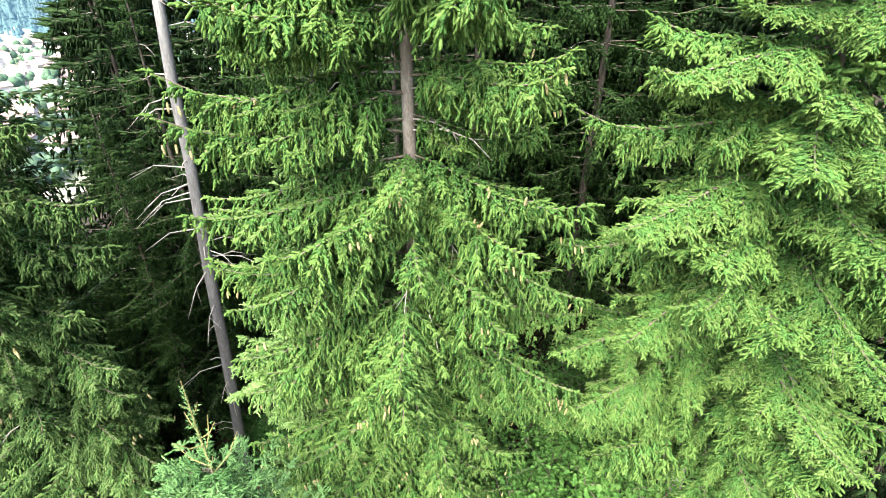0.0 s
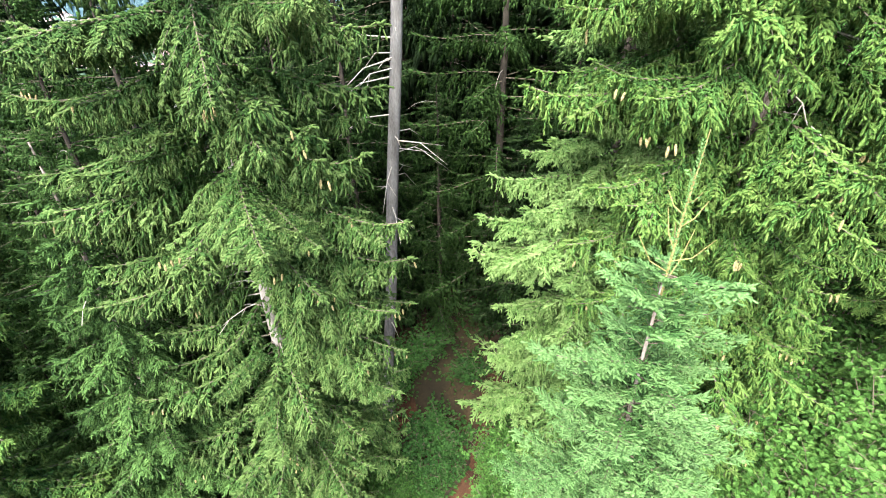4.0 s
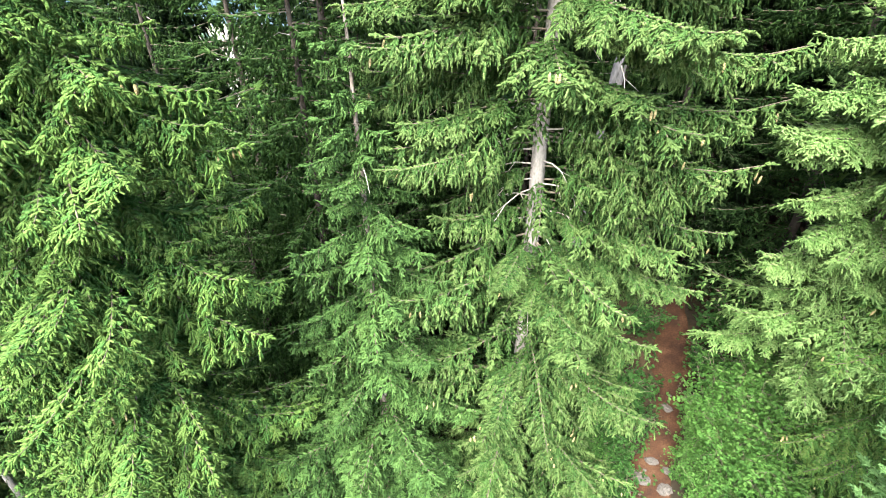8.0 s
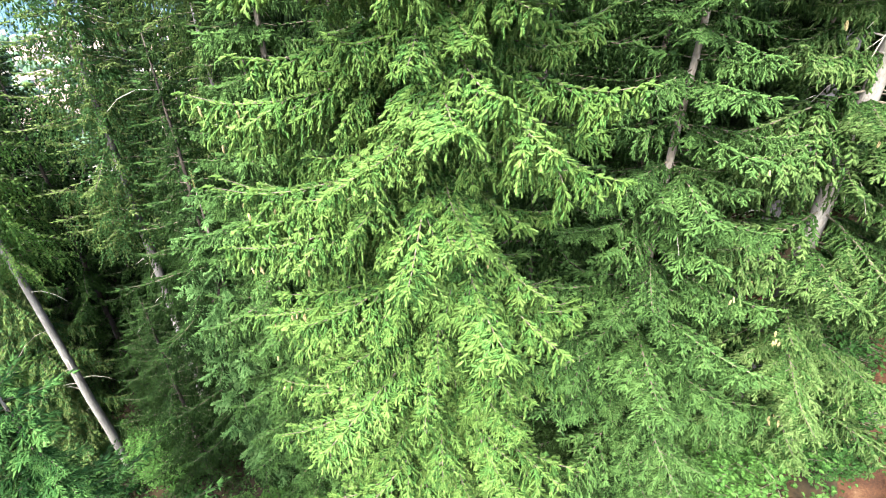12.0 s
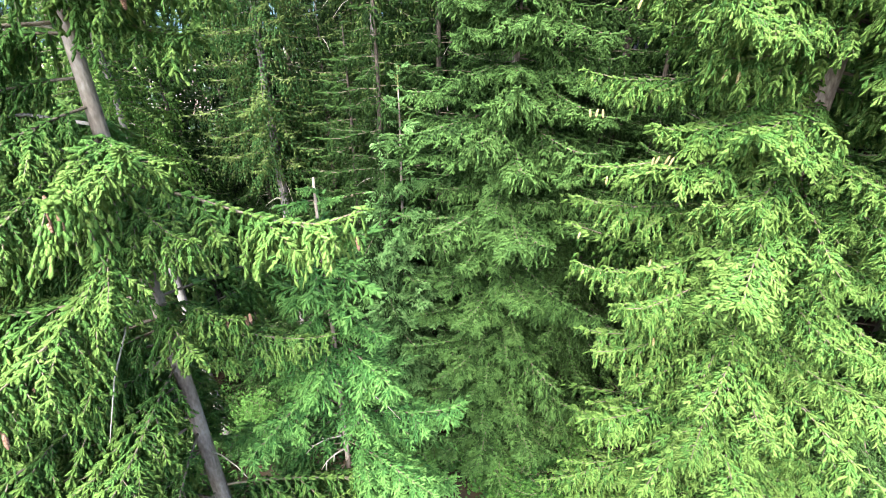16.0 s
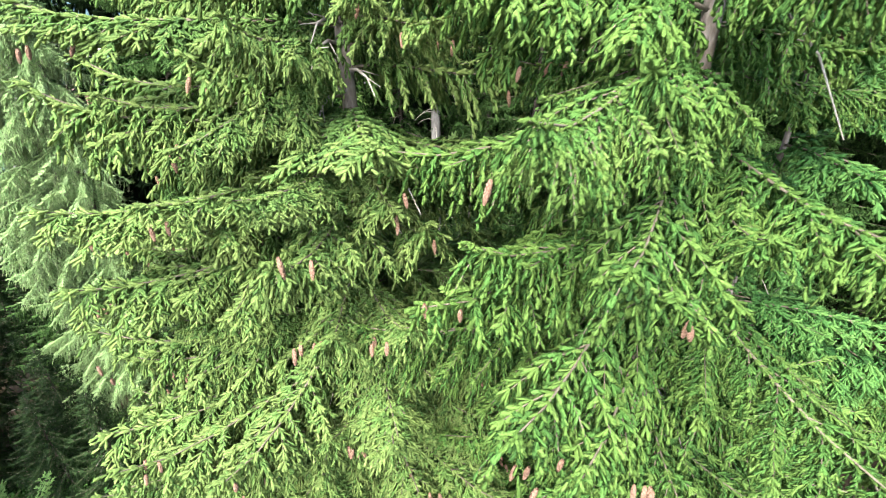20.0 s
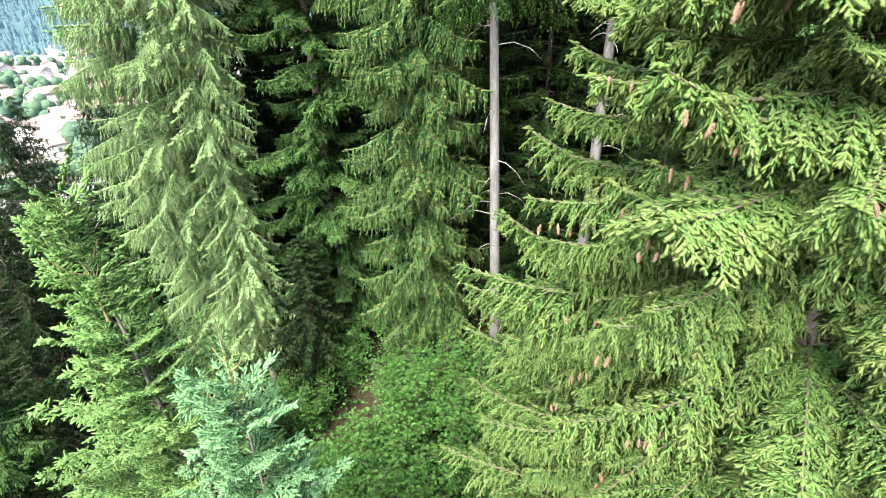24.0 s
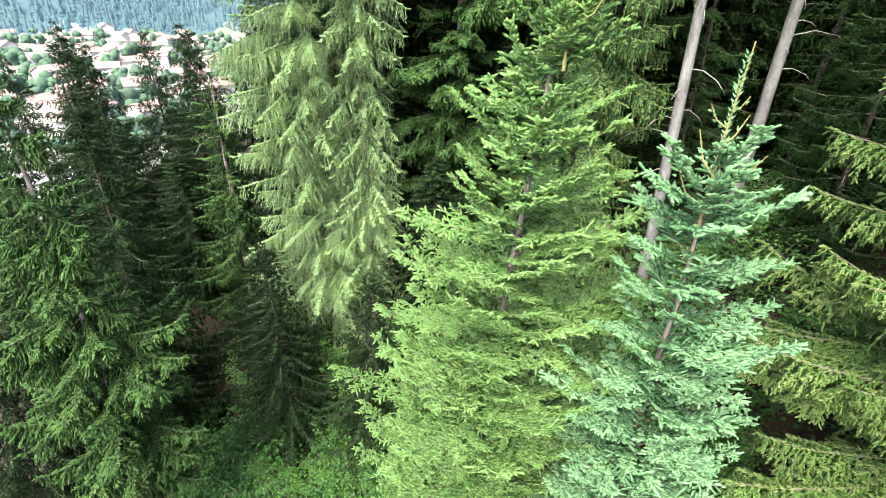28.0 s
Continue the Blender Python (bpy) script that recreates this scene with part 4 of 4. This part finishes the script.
k = 0
for x0, x1, y0, y1, n, lo, hi, kinds in ((0.4, 6.5, 5.2, 8.8, 26, 0.9, 1.3, TALL), (-3.5, -1.6, 4.8, 7.6, 11, 0.65, 1.0, TALL), (-3.3, 0.2, 5.6, 8.2, 14, 0.75, 1.05, TALL), (-9.8, -5.5, 4.2, 6.8, 24, 0.75, 1.05, TALL), (-28.8, -22.5, 9.4, 12.0, 13, 0.6, 1.0, TALL), (-31.6, -29.4, 11.6, 13.2, 5, 0.5, 0.8, TALL), (-29.8, -25.4, 6.2, 9.2, 17, 0.8, 1.25, TALL), (-32.0, -29.6, 6.0, 8.2, 7, 0.8, 1.2, TALL),
                                         (-22.5, -15.0, 5.2, 8.5, 18, 0.5, 0.85, TALL), (-19.5, -14.5, 5.2, 8.8, 14, 0.9, 1.3, LOW), (-13.0, -9.0, 3.6, 5.4, 5, 0.5, 0.7, TALL), (-38.5, -31.0, 8.0, 11.5, 20, 0.5, 0.9, TALL), (-28.5, -23.5, 4.2, 6.5, 12, 0.9, 1.3, LOW), (-36.0, -31.6, 4.6, 8.4, 12, 0.45, 0.75, TALL), (-36.5, -31.0, 4.4, 8.6, 22, 0.9, 1.4, LOW), (-6.5, -2.0, 3.8, 9.5, 22, 0.7, 1.1, LOW), (-7.5, -3.0, 10.2, 12.5, 9, 0.8, 1.2, LOW), (-30.0, -20.0, 5.0, 11.0, 26, 0.8, 1.3, LOW), (-1.0, 6.0, 4.0, 9.0, 16, 0.8, 1.2, LOW), (-39.5, -34.0, 7.6, 10.5, 18, 1.0, 1.5, LOW), (-3.4, -0.6, 8.6, 12.6, 12, 0.9, 1.4, LOW), (-8.2, -6.0, 8.6, 11.0, 9, 0.9, 1.3, LOW), (-3.9, -2.4, 5.8, 7.9, 14, 0.45, 0.65, TALL), (-6.2, -5.2, 6.4, 7.8, 5, 0.7, 1.0, LOW), (-9.0, -5.6, 6.7, 8.2, 13, 0.5, 0.75, TALL), (-18.0, -14.5, 7.4, 9.4, 8, 0.9, 1.3, LOW)):
    for _ in range(n):
        x, y, sc = rng.uniform(x0, x1), rng.uniform(y0, y1), rng.uniform(lo, hi)
        if on_path(x, y, 0.25 + (0.75 if kinds is TALL else 0.25) * sc):
            continue
        bush(x, y, sc, k, kinds, "tall leafy bright green shrub on the slope" if kinds is TALL else "low leafy green shrub on the forest floor")
        k += 1

# Floor plants: shade is in their colour too, from the same dark leaves.
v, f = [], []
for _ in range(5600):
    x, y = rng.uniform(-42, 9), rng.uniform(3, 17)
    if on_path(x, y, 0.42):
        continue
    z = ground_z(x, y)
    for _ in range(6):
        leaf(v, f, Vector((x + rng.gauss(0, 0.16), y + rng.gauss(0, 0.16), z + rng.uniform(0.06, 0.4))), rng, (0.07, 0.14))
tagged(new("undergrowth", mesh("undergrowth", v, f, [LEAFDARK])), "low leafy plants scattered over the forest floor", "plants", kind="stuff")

# ---- the trail ----
v, f = [], []
for j in range(73):
    y = 3.0 + 0.13 * j
    half = 0.46 + 0.2 / (1 + math.exp(4 * (y - 7.8))) + 0.1 * math.sin(y * 2.1) + 0.1 * noise.noise((y * 1.7, 0.0, 0.0))
    for i in range(9):
        u = (i - 4) / 4
        x = trail_x(y) + half * u
        v.append((x, y, ground_z(x, y) + 0.03 * (1 - u * u) + 0.03 * noise.noise((x * 5, y * 5, 0.0)) + 0.015 - 0.06 * (abs(u) == 1)))
for j in range(72):
    for i in range(8):
        q = j * 9 + i
        f.append((q, q + 1, q + 10, q + 9))
tagged(new("trail", mesh("trail", v, f, [REDSOIL], smooth=True)), "narrow trail of bare reddish-brown soil", "path", kind="structure")

for px, py, pr in PATCHES:
    v, f = [], []
    for j in range(7):
        for i in range(16):
            a = i * 0.3927
            d = pr * 1.3 * j / 6 * (1 + 0.25 * noise.noise((math.cos(a) * 1.5 + px, math.sin(a) * 1.5, 0.0)))
            x, y = px + d * math.cos(a), py + d * math.sin(a)
            v.append((x, y, ground_z(x, y) + 0.05 * (1 - (j / 6) ** 2) + 0.02 * noise.noise((x * 5, y * 5, 0.0)) + (0.01 if j < 6 else -0.06)))
    for j in range(6):
        for i in range(16):
            f.append((j * 16 + i, j * 16 + (i + 1) % 16, (j + 1) * 16 + (i + 1) % 16, (j + 1) * 16 + i))
    tagged(new("soil_patch", mesh("soil_patch", v, f, [REDSOIL], smooth=True)), "bare patch of reddish-brown soil under the trees", "soil", kind="structure")

# ---- stones on the trail ----
for k, (x, y, sc) in enumerate([(-4.62, 7.15, 0.22), (-4.98, 7.0, 0.12), (-4.05, 7.2, 0.13), (-4.35, 7.45, 0.17), (-4.2, 6.85, 0.2), (-3.75, 8.45, 0.15), (-3.62, 8.72, 0.07), (-4.52, 7.32, 0.07), (-5.12, 6.93, 0.08), (-4.72, 6.88, 0.06)]):
    bm = bmesh.new()
    bmesh.ops.create_icosphere(bm, subdivisions=3, radius=1)
    for v in bm.verts:
        v.co *= 1 + 0.28 * noise.noise(v.co * 1.3 + Vector((k * 7, 0, 0))) + 0.06 * noise.noise(v.co * 5)
        v.co = Vector(round(c * 2.2) / 2.2 * 0.45 + c * 0.55 for c in v.co)
        v.co.z *= 0.42
    me = bpy.data.meshes.new("stone")
    bm.to_mesh(me)
    bm.free()
    me.materials.append(STONE)
    st = tagged(new("stone", me), "pale grey stone lying on the brown trail", "stone", "stones on the trail")
    st.matrix_basis = Matrix.Translation((x, y, ground_z(x, y) + sc * 0.2)) @ Matrix.Rotation(k, 4, "Z") @ Matrix.Rotation(0.25 * math.sin(k * 5), 4, "X") @ Matrix.Diagonal((sc, sc * 0.8, sc, 1))

# ---- the valley: village, trees among the houses, wooded mountain ----


# A trace of the same bluish haze is painted on as emission.
FARLEAF = hazy("distant_leafy_trees_haze_glow", (0.035, 0.075, 0.035), (0.12, 0.30, 0.32), 0.02)
PLASTER = rough_surface("house_plaster", [(0.3, (0.30, 0.275, 0.265)), (0.7, (0.42, 0.39, 0.375))], 0.3, bump=0.1)
TILES = rough_surface("house_roof_tiles", [(0.3, (0.15, 0.105, 0.09)), (0.7, (0.23, 0.17, 0.15))], 0.5, bump=0.2)
PANE = hazy("house_window", (0.08, 0.09, 0.1), (0, 0, 0), 0.0)


def box(b, x0, x1, y0, y1, z0, z1, mat=0):
    n = len(b.v)
    b.v.extend(Vector(p) for p in ((x0, y0, z0), (x1, y0, z0), (x1, y1, z0), (x0, y1, z0), (x0, y0, z1), (x1, y0, z1), (x1, y1, z1), (x0, y1, z1)))
    for q in ((0, 3, 2, 1), (4, 5, 6, 7), (0, 1, 5, 4), (1, 2, 6, 5), (2, 3, 7, 6), (3, 0, 4, 7)):
        b.f.append(tuple(n + k for k in q))
        b.i.append(mat)


def house_meshes(w, d, h):
    wall = Build()
    box(wall, -w, w, -d, d, -1, h)
    n = len(wall.v)
    wall.v.extend(Vector(p) for p in ((-w, -d, h), (-w, d, h), (-w, 0, h + d * 0.55), (w, -d, h), (w, d, h), (w, 0, h + d * 0.55)))
    wall.f.extend(((n, n + 2, n + 1), (n + 3, n + 4, n + 5)))
    wall.i.extend((0, 0))
    roof = Build()
    e, t = 0.6, 0.25
    prof = [(-d - e, h - 0.2), (0, h + d * 0.55 + 0.05), (d + e, h - 0.2), (d + e, h - 0.2 + t), (0, h + d * 0.55 + 0.05 + t), (-d - e, h - 0.2 + t)]
    for x in (-w - e, w + e):
        roof.v.extend(Vector((x, y, z)) for y, z in prof)
    for k in range(6):
        roof.f.append((k, (k + 1) % 6, 6 + (k + 1) % 6, 6 + k))
        roof.i.append(0)
    roof.f.extend(((0, 5, 4, 1), (1, 4, 3, 2), (6, 7, 10, 11), (7, 8, 9, 10)))
    roof.i.extend((0,) * 4)
    win = Build()
    box(win, -0.6, 0.6, -0.06, 0.06, -0.8, 0.8)
    return mesh("wall", wall.v, wall.f, [PLASTER]), mesh("roof", roof.v, roof.f, [TILES]), mesh("window", win.v, win.f, [PANE])


HOUSES = [house_meshes(6, 4.5, 6), house_meshes(8, 5, 5), house_meshes(5, 4, 7.5)]
r = random.Random(77)
for k in range(150):
    az = radians(r.uniform(26, 52))
    d = 215 + 470 * r.random() ** 0.8
    x, y = -28 - d * math.sin(az), d * math.cos(az)
    z = ground_z(x, y)
    if z > -40:
        continue
    wall, roof, win = HOUSES[k % 3]
    w, dd, h = ((6, 4.5, 6), (8, 5, 5), (5, 4, 7.5))[k % 3]
    ob = tagged(new("house"), "white plastered village house with a tiled gable roof", "house", "houses of the village")
    ob.matrix_basis = Matrix.Translation((x, y, z)) @ Matrix.Rotation(r.uniform(0, 3.14), 4, "Z") @ Matrix.Scale(r.uniform(0.85, 1.3), 4)
    part("wall", wall, ob)
    part("roof", roof, ob)
    if d < 290:
        for sx in (-0.5, 0.5):
            for sd in (-1, 1):
                part("window", win, ob, Matrix.Translation((sx * w, sd * dd, h * 0.62)))


def far_wood(name, count, near_d, far_d, a0, a1, tall, mat, label, leafy):
    v, f = [], []
    for k in range(count):
        az = radians(r.uniform(a0, a1))
        d = near_d + (far_d - near_d) * r.random()
        x, y = -28 - d * math.sin(az), d * math.cos(az)
        z = ground_z(x, y)
        if leafy and z > -40:
            continue
        h = tall * r.uniform(0.6, 1.25)
        for c in range(6 if leafy else 4):
            n = len(v)
            if leafy:
                cx, cy, cz, rr = x + r.gauss(0, h * 0.22), y + r.gauss(0, h * 0.22), z + h * r.uniform(0.3, 0.8), h * r.uniform(0.16, 0.28)
                for p in (-0.85, -0.3, 0.35, 0.85):
                    for j in range(7):
                        w = j * 0.8976 + p
                        g = rr * math.sqrt(1 - p * p) * r.uniform(0.8, 1.2)
                        v.append((cx + g * math.cos(w), cy + g * math.sin(w), cz + rr * p * r.uniform(0.9, 1.1)))
                v.append((cx, cy, cz + rr * 1.05))
                for q in range(3):
                    f.extend((n + q * 7 + j, n + q * 7 + (j + 1) % 7, n + q * 7 + 7 + (j + 1) % 7, n + q * 7 + 7 + j) for j in range(7))
                f.extend((n + 21 + j, n + 21 + (j + 1) % 7, n + 28) for j in range(7))
            else:
                rr, zb, zt = h * (0.2 - 0.042 * c), z + h * 0.2 * c, z + h * (0.42 + 0.193 * c)
                for j in range(6):
                    w = j * 1.047 + c + k
                    g = rr * r.uniform(0.75, 1.2)
                    v.append((x + g * math.cos(w), y + g * math.sin(w), zb + r.uniform(-0.4, 0.4)))
                v.append((x, y, zt))
                f.extend((n + j, n + (j + 1) % 6, n + 6) for j in range(6))
    tagged(new(name, mesh(name, v, f, [mat], smooth=True)), label, "trees", kind="stuff")


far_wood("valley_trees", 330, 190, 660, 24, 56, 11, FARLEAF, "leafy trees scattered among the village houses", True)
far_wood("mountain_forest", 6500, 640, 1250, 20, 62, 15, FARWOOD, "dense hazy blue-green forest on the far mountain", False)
